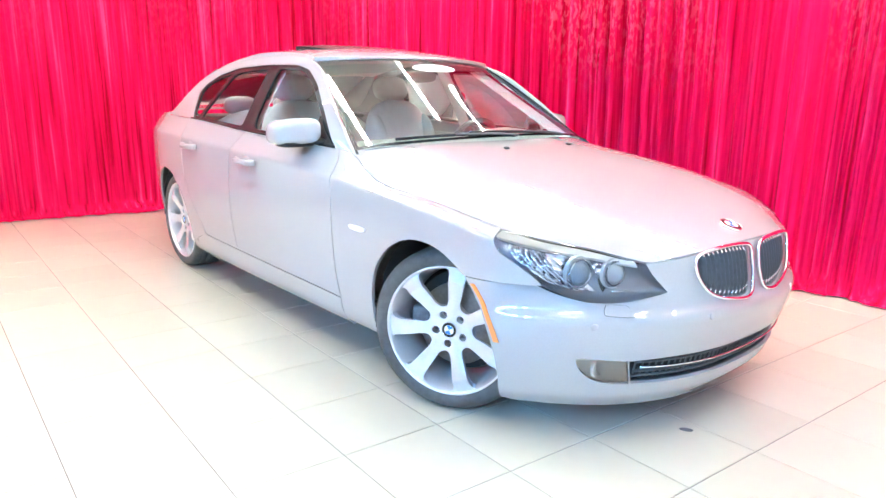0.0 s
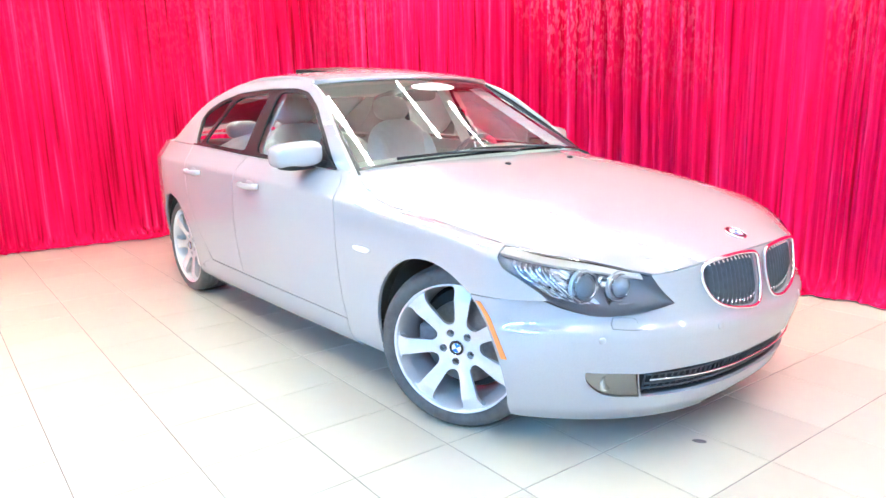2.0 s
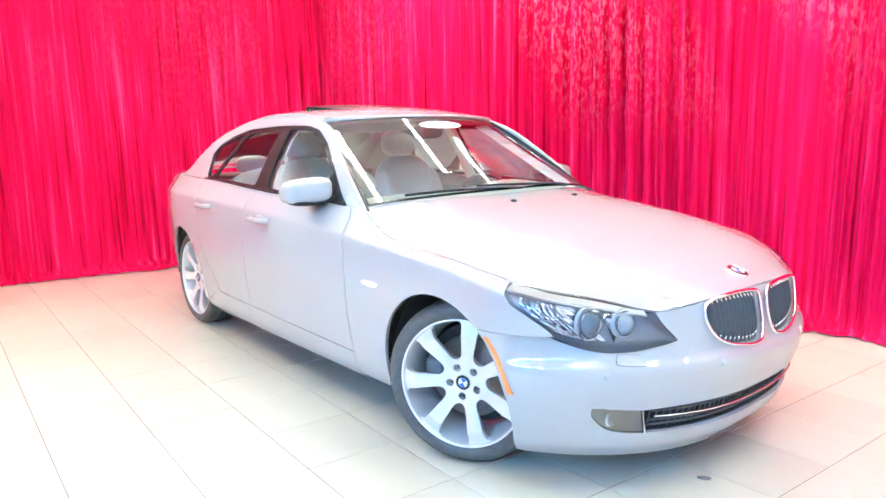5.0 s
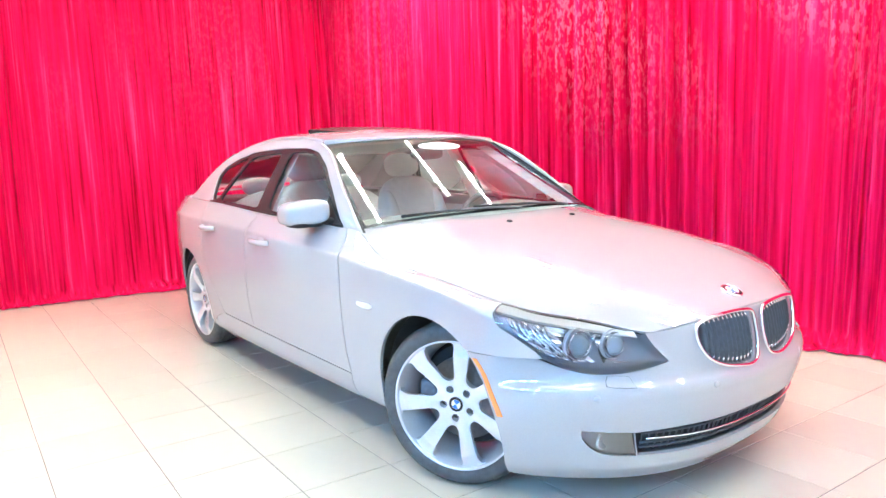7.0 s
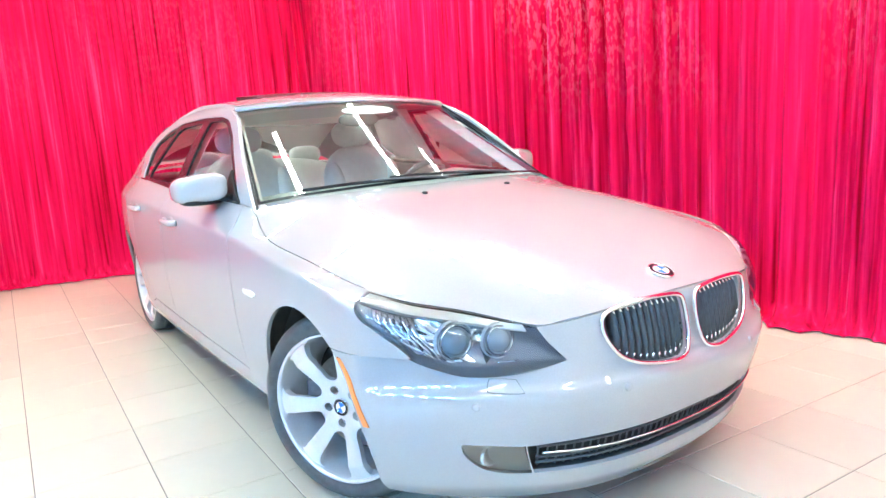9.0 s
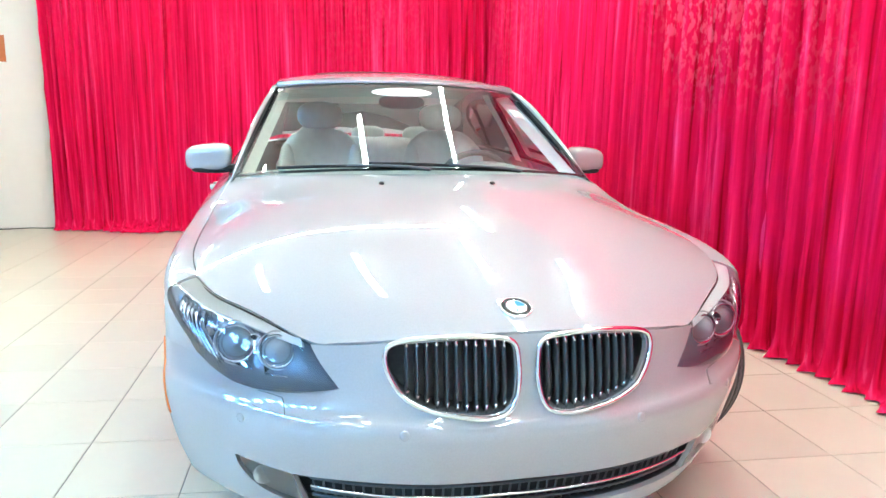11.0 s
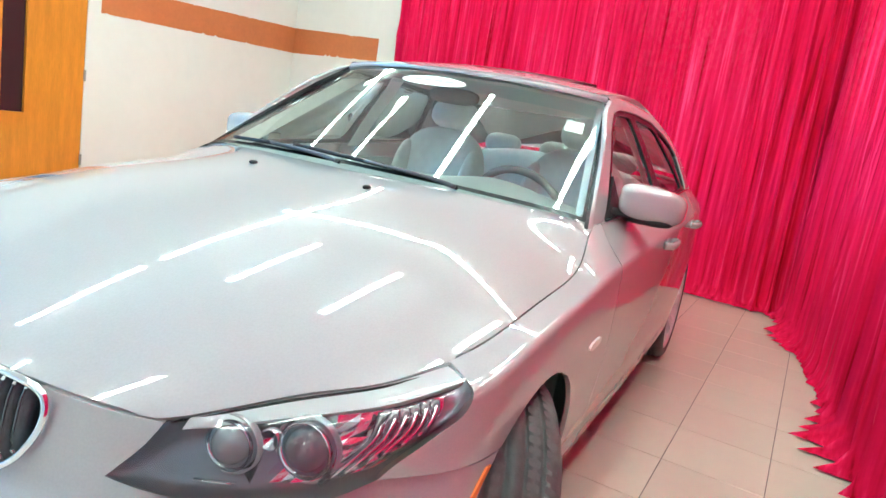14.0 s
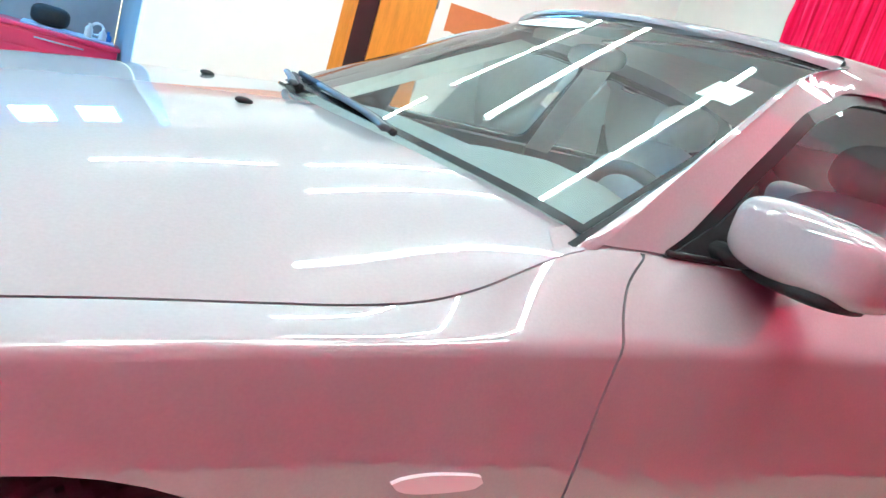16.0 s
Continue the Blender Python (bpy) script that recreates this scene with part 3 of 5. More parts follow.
def curtain(name, a, b, seed, label, bottom=0.012):
    """A hanging velvet curtain from a to b; the room lies to the right of that line."""
    a, b = Vector((*a, 0)), Vector((*b, 0))
    length = (b - a).length
    d = (b - a).normalized()
    n = Vector((d.y, -d.x, 0))
    cols = int(length / 0.009)
    zs = [bottom, 0.03, 0.07, 0.13] + [0.2 + (DRAPE - 0.2) * (i / 60) ** 1.1 for i in range(61)]
    off = seed * 17.3
    bm = bmesh.new()
    rows = []
    for j, z in enumerate(zs):
        row = []
        for i in range(cols + 1):
            s = length * i / cols
            lean = 0.045 * noise.noise((s * 0.55, off, 1.0)) * (z - 1.6)
            q = s + lean
            loose = min(1.0, 0.6 + 0.25 * (DRAPE - z))
            depth = 0.05 * noise.noise((q * 0.5, z * 0.05, off))
            for period, size, k in ((0.26, 0.095, 11.0), (0.13, 0.055, 23.0), (0.065, 0.026, 37.0)):
                swell = max(0.08, 0.35 + 1.3 * noise.noise((q * 0.16 / period, 0.5, off + k)))
                w = math.sin(2 * math.pi * (q / period + 1.3 * noise.noise((q * 0.3 / period, off, k))))
                soft_hem = 1.0 if period > 0.2 else min(1.0, 0.25 + 1.5 * z)
                depth += size * soft_hem * loose * swell * (1 - 2 * abs(w) ** 0.75)
            zz = z
            if z < 0.1:
                spill = max(0.0, noise.noise((s * 2.3, off, 9.0)))
                depth += (0.1 - z) * (0.6 + 3.0 * spill + 0.5 * noise.noise((s * 9, off, 5.0)))
                zz = z * (0.7 + 0.5 * abs(noise.noise((s * 9, off, 6.0))))
            p = a + d * s + n * depth + Vector((0, 0, zz))
            row.append(bm.verts.new(p))
        rows.append(row)
    for r0, r1 in zip(rows, rows[1:]):
        for i in range(cols):
            bm.faces.new((r0[i], r0[i + 1], r1[i + 1], r1[i]))
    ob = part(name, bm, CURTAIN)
    bm = bmesh.new()
    tube(bm, [a + Vector((0, 0, DRAPE - 0.03)), b + Vector((0, 0, DRAPE - 0.03))], 0.02, 10)
    part("rod", bm, LIGHT_BODY, ob, "pale metal rod")
    return tagged(ob, label, "curtain", "curtains round the car")


curtain("curtain", (-5.52, -2.98), (-4.90, 1.72), 1, "crimson velvet curtain hanging in narrow folds behind the car")
curtain("curtain", (-5.10, 1.48), (3.6, 2.42), 2, "crimson velvet curtain trailing onto the tiled floor beside the car")


# ceiling tube lights; some are unseen, added only to brighten the room
def tube_light(x, y, z=CEILING, turn=0):
    lamp = thing("tube_light", "long white fluorescent tube light on the ceiling", "ceiling light", (x, y, z), "ceiling tube lights")
    m = pose(x, y, z, 0, 0, turn)
    bm = bmesh.new()
    box(bm, -0.63, 0.63, -0.045, 0.045, -0.05, -0.002, 0.006, m)
    part("body", bm, LIGHT_BODY, lamp)
    bm = bmesh.new()
    tube(bm, [m @ Vector((-0.6, 0, -0.066)), m @ Vector((0.6, 0, -0.066))], 0.032, 12, flat=0.5)
    part("tube", bm, LIGHT_TUBE, lamp, "glowing white tube")


# row 1.66, places past x 1.5 and -4.30 are unseen, added for brightness
TUBE_ROWS = {-2.50: (-4.30, -2.97, -1.75, -0.33, 3.2), -1.52: (-1.56, 1.6), -0.33: (-1.40, 1.6, 3.2), 0.85: (-1.90, -0.42, 1.6, 3.2), 1.20: (-3.45,), 1.66: (-1.25, 0.4, 1.9)}
for ty, places in TUBE_ROWS.items():
    for tx in places:
        tube_light(tx, ty)
# a row across the room towards the back
for ty in (-2.10, -0.89, 0.32):
    tube_light(-3.05, ty, turn=90)
# unseen bay tubes, added as fill for the shade along the sill
for tx in (0.6, 3.5):
    tube_light(tx, -6.2, BAY_CEILING)


# red chest in the work bay
chest = thing("tool_chest", "low red metal tool chest with clutter on top", "tool chest", (0.05, -6.5, 0.0))
bm = bmesh.new()
box(bm, -0.40, 0.62, -6.75, -6.28, 0.02, 0.50, 0.012)
part("body", bm, CHEST_RED, chest)
bm = bmesh.new()
box(bm, -0.42, 0.64, -6.77, -6.26, 0.50, 0.545, 0.015)
part("lid", bm, CHEST_RED, chest)
for k in range(3):
    bm = bmesh.new()
    box(bm, -0.36, 0.58, -6.28, -6.265, 0.05 + 0.15 * k, 0.18 + 0.15 * k, 0.004)
    drawer = part("drawer", bm, CHEST_RED, chest)
    bm = bmesh.new()
    tube(bm, [(-0.1, -6.25, 0.15 + 0.15 * k), (0.32, -6.25, 0.15 + 0.15 * k)], 0.008)
    part("handle", bm, SATIN, drawer)
bm = bmesh.new()
box(bm, -0.36, 0.45, -6.72, -6.32, 0.547, 0.565, 0.004)
tagged(part("tray", bm, mat("pale_blue_tray", (0.45, 0.55, 0.75), 0.4)), "pale blue tray on the red chest", "tray")
bm = bmesh.new()
blob(bm, (0.22, -6.5, 0.665), (0.17, 0.13, 0.10), (3, 3))
tagged(part("tool_bag", bm, BLACK_PLASTIC), "dark fabric tool bag on the tray", "bag")
for k, (bx, bz) in enumerate(((-0.12, 0.09), (-0.25, 0.07), (-0.3, 0.05))):
    bm = bmesh.new()
    lathe(bm, [(0.0, 0), (0.035, 0), (0.037, 0.004), (0.037, bz), (0.014, bz + 0.025), (0.014, bz + 0.05), (0.0, bz + 0.05)], 16, Matrix.Translation((bx, -6.45 - 0.06 * k, 0.566)))
    tagged(part("bottle", bm, (STICKER, LIGHT_BODY, BLUE)[k]), ("white", "pale grey", "blue")[k] + " plastic bottle on the tray", "bottle")
bm = bmesh.new()
lathe(bm, [(0.055, 0), (0.075, 0.012), (0.075, 0.028), (0.055, 0.04), (0.055, 0)], 24, Matrix.Translation((-0.2, -6.6, 0.65)) @ pose(0, 0, 0, 80, 0, 20))
tagged(part("tape_roll", bm, LIGHT_BODY), "pale roll of tape leaning on the clutter", "tape roll")


# ---- the car ----
car = thing("car", "silver four-door saloon with alloy wheels parked on cream tiles", "car")
REAR_X, HUB_Z = -2.80, 0.325

# feature lines of the body: top edge of the side (hood seam, then belt), shoulder, hood crown
top_z = eased([(-3.85, 0.985), (-3.3, 1.035), (-2.45, 1.03), (-1.6, 0.992), (-0.80, 0.962), (-0.64, 0.956), (-0.53, 0.912), (-0.45, 0.871), (-0.38, 0.852), (-0.27, 0.841), (-0.1, 0.8285), (0.1, 0.8085), (0.28, 0.776), (0.5, 0.735), (0.63, 0.69), (0.85, 0.6)], 0.065)
top_y = eased([(-3.85, 0.54), (-3.6, 0.62), (-3.3, 0.70), (-2.9, 0.775), (-2.45, 0.825), (-1.6, 0.836), (-0.80, 0.80), (-0.64, 0.79), (-0.53, 0.815), (-0.44, 0.835), (-0.2, 0.842), (0.1, 0.842), (0.28, 0.818), (0.5, 0.70), (0.63, 0.57), (0.85, 0.38)], 0.065)
shoulder_y = eased([(-3.85, 0.61), (-3.6, 0.70), (-3.4, 0.765), (-3.15, 0.83), (-2.85, 0.882), (-2.55, 0.905), (-2.2, 0.914), (-1.5, 0.917), (-0.6, 0.912), (0.0, 0.917), (0.2, 0.912), (0.3, 0.903), (0.36, 0.888), (0.44, 0.835), (0.52, 0.765), (0.6, 0.68)], 0.05)
low_y = spline([(0.15, -0.12), (0.19, -0.075), (0.235, -0.045), (0.285, -0.03), (0.32, -0.026), (0.42, -0.012), (0.55, 0.002), (0.66, 0.006), (0.74, 0.004), (0.80, 0.0)])
crown_z = eased([(-0.75, 1.033), (-0.42, 0.995), (-0.26, 0.972), (0.0, 0.932), (0.25, 0.882), (0.45, 0.83), (0.6, 0.782), (0.7, 0.746), (0.76, 0.726), (0.80, 0.706), (0.88, 0.645), (1.2, 0.3)], 0.05)
nose_x = spline([(0.125, 0.705), (0.15, 0.73), (0.20, 0.775), (0.26, 0.795), (0.34, 0.818), (0.44, 0.845), (0.484, 0.850), (0.50, 0.846), (0.53, 0.820), (0.58, 0.807), (0.64, 0.795), (0.72, 0.783)])
nose_w = spline([(0.125, 0.915), (0.15, 0.93), (0.22, 0.965), (0.32, 0.99), (0.45, 1.0), (0.7, 1.0)])


crease_z = eased([(-3.85, 0.90), (-3.0, 0.925), (-2.0, 0.908), (-1.15, 0.876), (-0.63, 0.853), (-0.25, 0.826), (0.03, 0.803), (0.25, 0.770), (0.5, 0.69)], 0.065)


def shelf(x):
    """Length of the body's section between the shoulder crease and the top edge."""
    return math.hypot(shoulder_y(x) - 0.006 - top_y(x), top_z(x) - crease_z(x))


def side_y(x, z):
    zs = min(crease_z(x), top_z(x) - 0.01)
    ys = shoulder_y(x) - 0.006
    if z <= zs:
        k = z if z <= 0.42 else 0.42 + (z - 0.42) * 0.38 / (zs - 0.42)
        return ys + low_y(k) + 0.002
    u = (z - zs) / max(top_z(x) - zs, 0.005)
    return ys - (ys - top_y(x)) * min(max(u, 0), 1)


def along(x, z):
    """The height parameter of the side skin for a point at height z: beyond the crease it runs along the section."""
    zs = min(crease_z(x), top_z(x) - 0.01)
    if z <= zs:
        return z
    return zs + shelf(x) * min((z - zs) / (top_z(x) - zs), 1.0)


def side(s):
    """The side skin over (x, height parameter), with the shoulder crease rounded to a small radius."""
    def sharp(x, w):
        zs = min(crease_z(x), top_z(x) - 0.01)
        if w <= zs:
            return Vector((x, s * side_y(x, w), w))
        t = (w - zs) / shelf(x)
        a = Vector((x, s * side_y(x, zs), zs))
        b = Vector((x, s * top_y(x), top_z(x)))
        return a.lerp(b, t) + Vector((0, s * 0.5, 0.85)) * 0.006 * t * (1 - t)

    def f(x, w):
        if abs(w - crease_z(x)) > 0.03:
            return sharp(x, w)
        total = Vector()
        for k, share in ((-2, 0.125), (-1, 0.25), (0, 0.25), (1, 0.25), (2, 0.125)):
            total += sharp(x, w + 0.0075 * k) * share
        return total
    return f


def lifted(line):
    return [(x, along(x, z)) for x, z in line]


def hood_crown(x, y):
    """The hood without its edges: a flat crown that breaks down gently outside two creases."""
    u = y - 0.62 + 0.19 * min(max((x + 0.5) / 1.25, 0), 1.2)
    return crown_z(x + 0.25 * y * y) + 0.02 * (y / 0.83) ** 2 - 0.024 * 0.5 * (u + math.hypot(u, 0.02))


def hood_z(x, y):
    y, yt = abs(y), top_y(x)
    return hood_crown(x, y) - (hood_crown(x, yt) - top_z(x)) * min(y / yt, 1.15) ** 3


def hood_at(x, y):
    return Vector((x, y, hood_z(x, y)))


def nose(s=1):
    def f(y, z):
        q = abs(y)
        k = math.copysign(1, y)
        w = nose_w(z)
        if q <= 0.88:
            return Vector((nose_x(z) - 0.62 * q ** 2.6, k * q * w, z))
        d = q - 0.88
        return Vector((nose_x(z) - 0.62 * 0.88 ** 2.6 - 1.25 * d, k * w * (0.88 + 0.032 * (1 - math.exp(-d / 0.04))), z))
    return f


def mirrored(half):
    """A closed outline from its half with y > 0, given from the middle line round to the middle line."""
    h = np.array(half)
    g = h[::-1].copy()
    g[:, 0] *= -1
    keep = [p for p in g if abs(p[0]) > 1e-6]
    return np.vstack([h, keep])


GAP = 0.0025


def nose_seam(y):
    """Where the hood's skin meets the nose's skin."""
    lo, hi = 0.58, 0.76
    for _ in range(40):
        z = (lo + hi) / 2
        x = nose_x(z) - 0.62 * y ** 2.6
        lo, hi = (z, hi) if hood_z(x, y) > z else (lo, z)
    return x, y, z


SEAM_Y = (0.0, 0.05, 0.12, 0.20, 0.28, 0.36, 0.44, 0.508)
seam_pts = [nose_seam(y) for y in SEAM_Y]
SEAM_HOOD = [(x - 0.006, y) for x, y, z in seam_pts] + [(0.543, 0.645), (0.432, 0.748), (0.31, 0.812)]

# hood: heightfield over the plan
front = curve(SEAM_HOOD, 8)
flank = [(x, top_y(x) - GAP) for x in np.linspace(0.29, -0.63, 40)]
back = curve([(-0.640, 0.779), (-0.580, 0.66), (-0.497, 0.45), (-0.433, 0.22), (-0.418, 0.0)], 8)
half = np.array([(y, x) for x, y in [*front, *flank, *back]])
loop = mirrored(half)[:, ::-1]
hood = part("hood", sheet([loop], hood_at, 0.024, 0.014, (0, 0, 1)), PAINT, car, "silver hood with two raised ridges")

# black strips added in the joints round the hood, standing in for their shade
for s in (-1, 1):
    line = [(x - (0.003 if y < 0.4 else 0.016), s * y, z - (0.008 if y < 0.4 else 0.005)) for x, y, z in seam_pts] + [(x + 0.002, s * y, hood_z(x, y) - 0.008) for x, y in SEAM_HOOD[8:]]
    line = [tuple(p) for p in curve(line, 5)] + [(x, s * top_y(x), top_z(x) - 0.008) for x in np.linspace(0.27, -0.62, 40)]
    bm = bmesh.new()
    tube(bm, line, 0.003, 6)
    part("hood_seal", bm, BLACK_PLASTIC, hood, "thin black strip shading the joint")

# front bumper and nose skin, over (y, z)
head_in = [(0.508, seam_pts[-1][2] - 0.001), (0.485, 0.632), (0.443, 0.578)]
head_low = [(0.443, 0.578), (0.52, 0.562), (0.62, 0.553), (0.70, 0.557), (0.76, 0.580), (0.80, 0.606)]
top = [(y, z - 0.001) for x, y, z in seam_pts]
ARCH_R = 0.362
rear_edge = []
for z in np.linspace(0.602, 0.154, 18):
    ax = math.sqrt(max(ARCH_R ** 2 - (z - HUB_Z) ** 2, 0)) + 0.0
    rear_edge.append((0.88 + (nose_x(z) - 0.62 * 0.88 ** 2.6 - ax) / 1.25, z))
bottom = [(0.80, 0.141), (0.6, 0.132), (0.3, 0.130), (0.0, 0.129)]
half = [*curve(top, 6), *curve(head_in, 6)[1:], *curve(head_low, 6)[1:], *rear_edge, *curve([rear_edge[-1], *bottom], 6)[1:]]
KIDNEY = [(0.038, 0.695), (0.10, 0.708), (0.19, 0.711), (0.28, 0.704), (0.327, 0.690), (0.340, 0.660), (0.330, 0.617), (0.297, 0.570), (0.237, 0.540), (0.15, 0.524), (0.085, 0.522), (0.045, 0.537), (0.026, 0.585), (0.024, 0.65)]
kidney_line = curve(KIDNEY, 6, True)
kidney_hole = 0.965 * (kidney_line - kidney_line.mean(0)) + kidney_line.mean(0)
INTAKE = [(0.0, 0.352), (0.2, 0.350), (0.4, 0.351), (0.56, 0.343), (0.55, 0.30), (0.535, 0.248), (0.35, 0.246), (0.0, 0.246)]
intake_line = mirrored(np.vstack([curve(INTAKE[:4], 8), curve(INTAKE[3:6], 4)[1:], curve(INTAKE[5:], 8)[1:]]))
FOG = [(0.563, 0.343), (0.64, 0.350), (0.705, 0.356), (0.70, 0.325), (0.675, 0.288), (0.645, 0.264), (0.60, 0.252), (0.541, 0.248), (0.553, 0.30)]
fog_line = np.vstack([curve(FOG[:3], 8)[:-1], curve(FOG[2:8], 6)[:-1], curve(FOG[7:] + FOG[:1], 5)[:-1]])
flip = np.array([-1, 1])
holes = [intake_line, fog_line, fog_line * flip]
kz = kidney_hole.copy()
# the kidneys cut into the upper rim, so they stay under it
kz[:, 1] = np.minimum(kz[:, 1], np.interp(kz[:, 0], [p[0] for p in top], [p[1] for p in top]) - 0.006)
holes += [kz, kz * flip]
bumper = part("front_bumper", sheet([mirrored(half), *holes], nose(), 0.022, 0.014, (1, 0, 0)), PAINT, car, "silver front bumper with twin grille openings")


def on_nose(y, z, proud=0.0):
    p = nose()(y, z)
    e = 0.004
    a = nose()(y + e, z) - nose()(y - e, z)
    b = nose()(y, z + e) - nose()(y, z - e)
    n = a.cross(b).normalized()
    if n.x < 0:
        n = -n
    return p + n * proud


for s in (-1, 1):
    # kidney grille: chrome ring, dark well, upright slats with bright edges
    ring = [on_nose(s * y, z, 0.0) + Vector((0.012, 0, 0)) for y, z in kidney_line]
    bm = bmesh.new()
    tube(bm, ring, 0.0068, 10, closed=True)
    grille = part("kidney_grille", bm, CHROME, car, "chrome-ringed kidney grille with dark slats")
    bm = bmesh.new()
    inner = [on_nose(s * y, z, 0.0) + Vector((-0.004, 0, 0)) for y, z in kidney_hole]
    deep = [p + Vector((-0.075, 0, 0)) for p in inner]
    v0 = [bm.verts.new(p) for p in inner]
    v1 = [bm.verts.new(p) for p in deep]
    for i in range(len(v0)):
        j = (i + 1) % len(v0)
        bm.faces.new((v0[i], v0[j], v1[j], v1[i]))
    bm.faces.new(v1)
    part("well", bm, GRILLE, grille, smooth=False)
    for i in range(11):
        y = 0.055 + i * 0.0232
        zz = []
        for a, b in zip(kidney_hole, np.roll(kidney_hole, -1, axis=0)):
            if (a[0] - y) * (b[0] - y) <= 0 and a[0] != b[0]:
                zz.append(a[1] + (b[1] - a[1]) * (y - a[0]) / (b[0] - a[0]))
        if len(zz) < 2:
            continue
        z0, z1 = min(zz), max(zz)
        bm = bmesh.new()
        line = [on_nose(s * y, z, 0.0) + Vector((0.006 - 0.018 * (2 * k - 1) ** 4, 0, 0)) for k in np.linspace(0, 1, 9) for z in (z0 + (z1 - z0) * k,)]
        tube(bm, line, 0.0021, 6)
        part("slat", bm, SMOKED, grille)
        for tip in (line[:2], line[-2:]):
            bm = bmesh.new()
            tube(bm, tip, 0.0036, 6)
            part("slat_tip", bm, CHROME, grille, "bright slat tip")
        bm = bmesh.new()
        a = [bm.verts.new(p + Vector((-0.001, -0.0017, 0))) for p in line]
        b = [bm.verts.new(p + Vector((-0.001, 0.0017, 0))) for p in line]
        c = [bm.verts.new(p + Vector((-0.04, 0.0017, 0))) for p in line]
        d = [bm.verts.new(p + Vector((-0.04, -0.0017, 0))) for p in line]
        for q0, q1 in ((a, b), (b, c), (c, d), (d, a)):
            for k in range(len(line) - 1):
                bm.faces.new((q0[k], q0[k + 1], q1[k + 1], q1[k]))
        part("fin", bm, GRILLE, grille)
    # fog lamp
    bm = sheet([fog_line * (1 if s > 0 else flip)], lambda y, z: on_nose(y, z, -0.0005), 0.018, 0.0, (1, 0, 0))
    fog = part("fog_lamp", bm, LENS, car, "clear fog lamp in the bumper corner")
    c = fog_line.mean(0)
    bm = sheet([fog_line * (1 if s > 0 else flip)], lambda y, z: on_nose(y, z, -0.012), 0.02, 0.0, (1, 0, 0))
    part("housing", bm, mat("fog_housing", (0.62, 0.62, 0.60), 0.35, 0.6), fog)
    bm = bmesh.new()
    p = on_nose(s * 0.645, 0.305, -0.016)
    m = Matrix.Translation(p) @ pose(0, 0, 0, 0, 90, 0)
    lathe(bm, [(0.002, 0.004), (0.018, 0.006), (0.026, 0.009), (0.028, 0.009), (0.029, 0.0)], 24, m)
    part("reflector", bm, mat("fog_bowl", (0.66, 0.66, 0.65), 0.3, 0.2), fog)

# lower intake: well, mesh bars, chrome strip
bm = bmesh.new()
rim = [on_nose(y, z, -0.003) for y, z in intake_line]
v0 = [bm.verts.new(p) for p in rim]
v1 = [bm.verts.new(p - Vector((0.07, 0, 0))) for p in rim]
for i in range(len(v0)):
    j = (i + 1) % len(v0)
    bm.faces.new((v0[i], v0[j], v1[j], v1[i]))
intake = part("lower_intake", bm, GRILLE, car, "dark lower air intake with a chrome strip", smooth=False)
bm = sheet([intake_line], lambda y, z: on_nose(y, z) - Vector((0.06, 0, 0)), 0.03, 0.0, (1, 0, 0))
part("backing", bm, DARK_GAP, intake)
for zz in (0.265, 0.284, 0.322, 0.337):
    bm = bmesh.new()
    tube(bm, [on_nose(y, zz, -0.022) for y in np.linspace(-0.53, 0.53, 40)], 0.0045, 6)
    part("slat", bm, GRILLE, intake)
for k in range(-21, 22):
    bm = bmesh.new()
    tube(bm, [on_nose(k * 0.025, z, -0.027) for z in (0.25, 0.30, 0.347)], 0.0032, 5)
    part("mesh_bar", bm, GRILLE, intake)
bm = bmesh.new()
tube(bm, [on_nose(y, 0.303 + 0.01 * (y / 0.5) ** 2, -0.004) for y in np.linspace(-0.52, 0.52, 44)], 0.0036, 8)
part("chrome_strip", bm, CHROME, intake)

# number plate is absent: smooth bumper; tow cover and parking sensors
for y, z in ((-0.30, 0.488), (0.30, 0.488), (-0.68, 0.475), (0.68, 0.475)):
    bm = bmesh.new()
    m = Matrix.Translation(on_nose(y, z, 0.0)) @ (on_nose(y, z, 1.0) - on_nose(y, z, 0.0)).to_track_quat("Z", "Y").to_matrix().to_4x4()
    lathe(bm, [(0.0, 0.003), (0.009, 0.0028), (0.0115, 0.0015), (0.0125, -0.002)], 20, m)
    part("parking_sensor", bm, PAINT, bumper)
for s in (-1, 1):
    loop = np.vstack([curve([(0.578, 0.506), (0.640, 0.510), (0.646, 0.517), (0.634, 0.540), (0.628, 0.545), (0.582, 0.541), (0.574, 0.535), (0.572, 0.512)], 2, True)]) * np.array([s, 1])
    rim = 1.035 * (loop - loop.mean(0)) + loop.mean(0)
    bm = sheet([rim], lambda y, z: on_nose(y, z, 0.0015), 0.015, 0.0, (1, 0, 0))
    part("washer_gap", bm, BLACK_PLASTIC, bumper)
    bm = sheet([loop], lambda y, z: on_nose(y, z, 0.004), 0.015, 0.006, (1, 0, 0))
    part("washer_cover", bm, PAINT, bumper)


# sides
def ring_arch(cx, r, z0, z1=None, n=24, ccw=True):
    """Points of a wheel arch from its front foot over the top to its rear foot at height z0."""
    a0 = math.asin((z0 - HUB_Z) / r)
    a1 = math.pi - math.asin(((z1 or z0) - HUB_Z) / r)
    return [(cx + r * math.cos(a), HUB_Z + r * math.sin(a)) for a in np.linspace(a0, a1, n)]


DOOR_F = [(-0.735, 0.953), (-0.675, 0.905), (-0.64, 0.82), (-0.632, 0.60), (-0.63, 0.40), (-0.618, 0.315)]
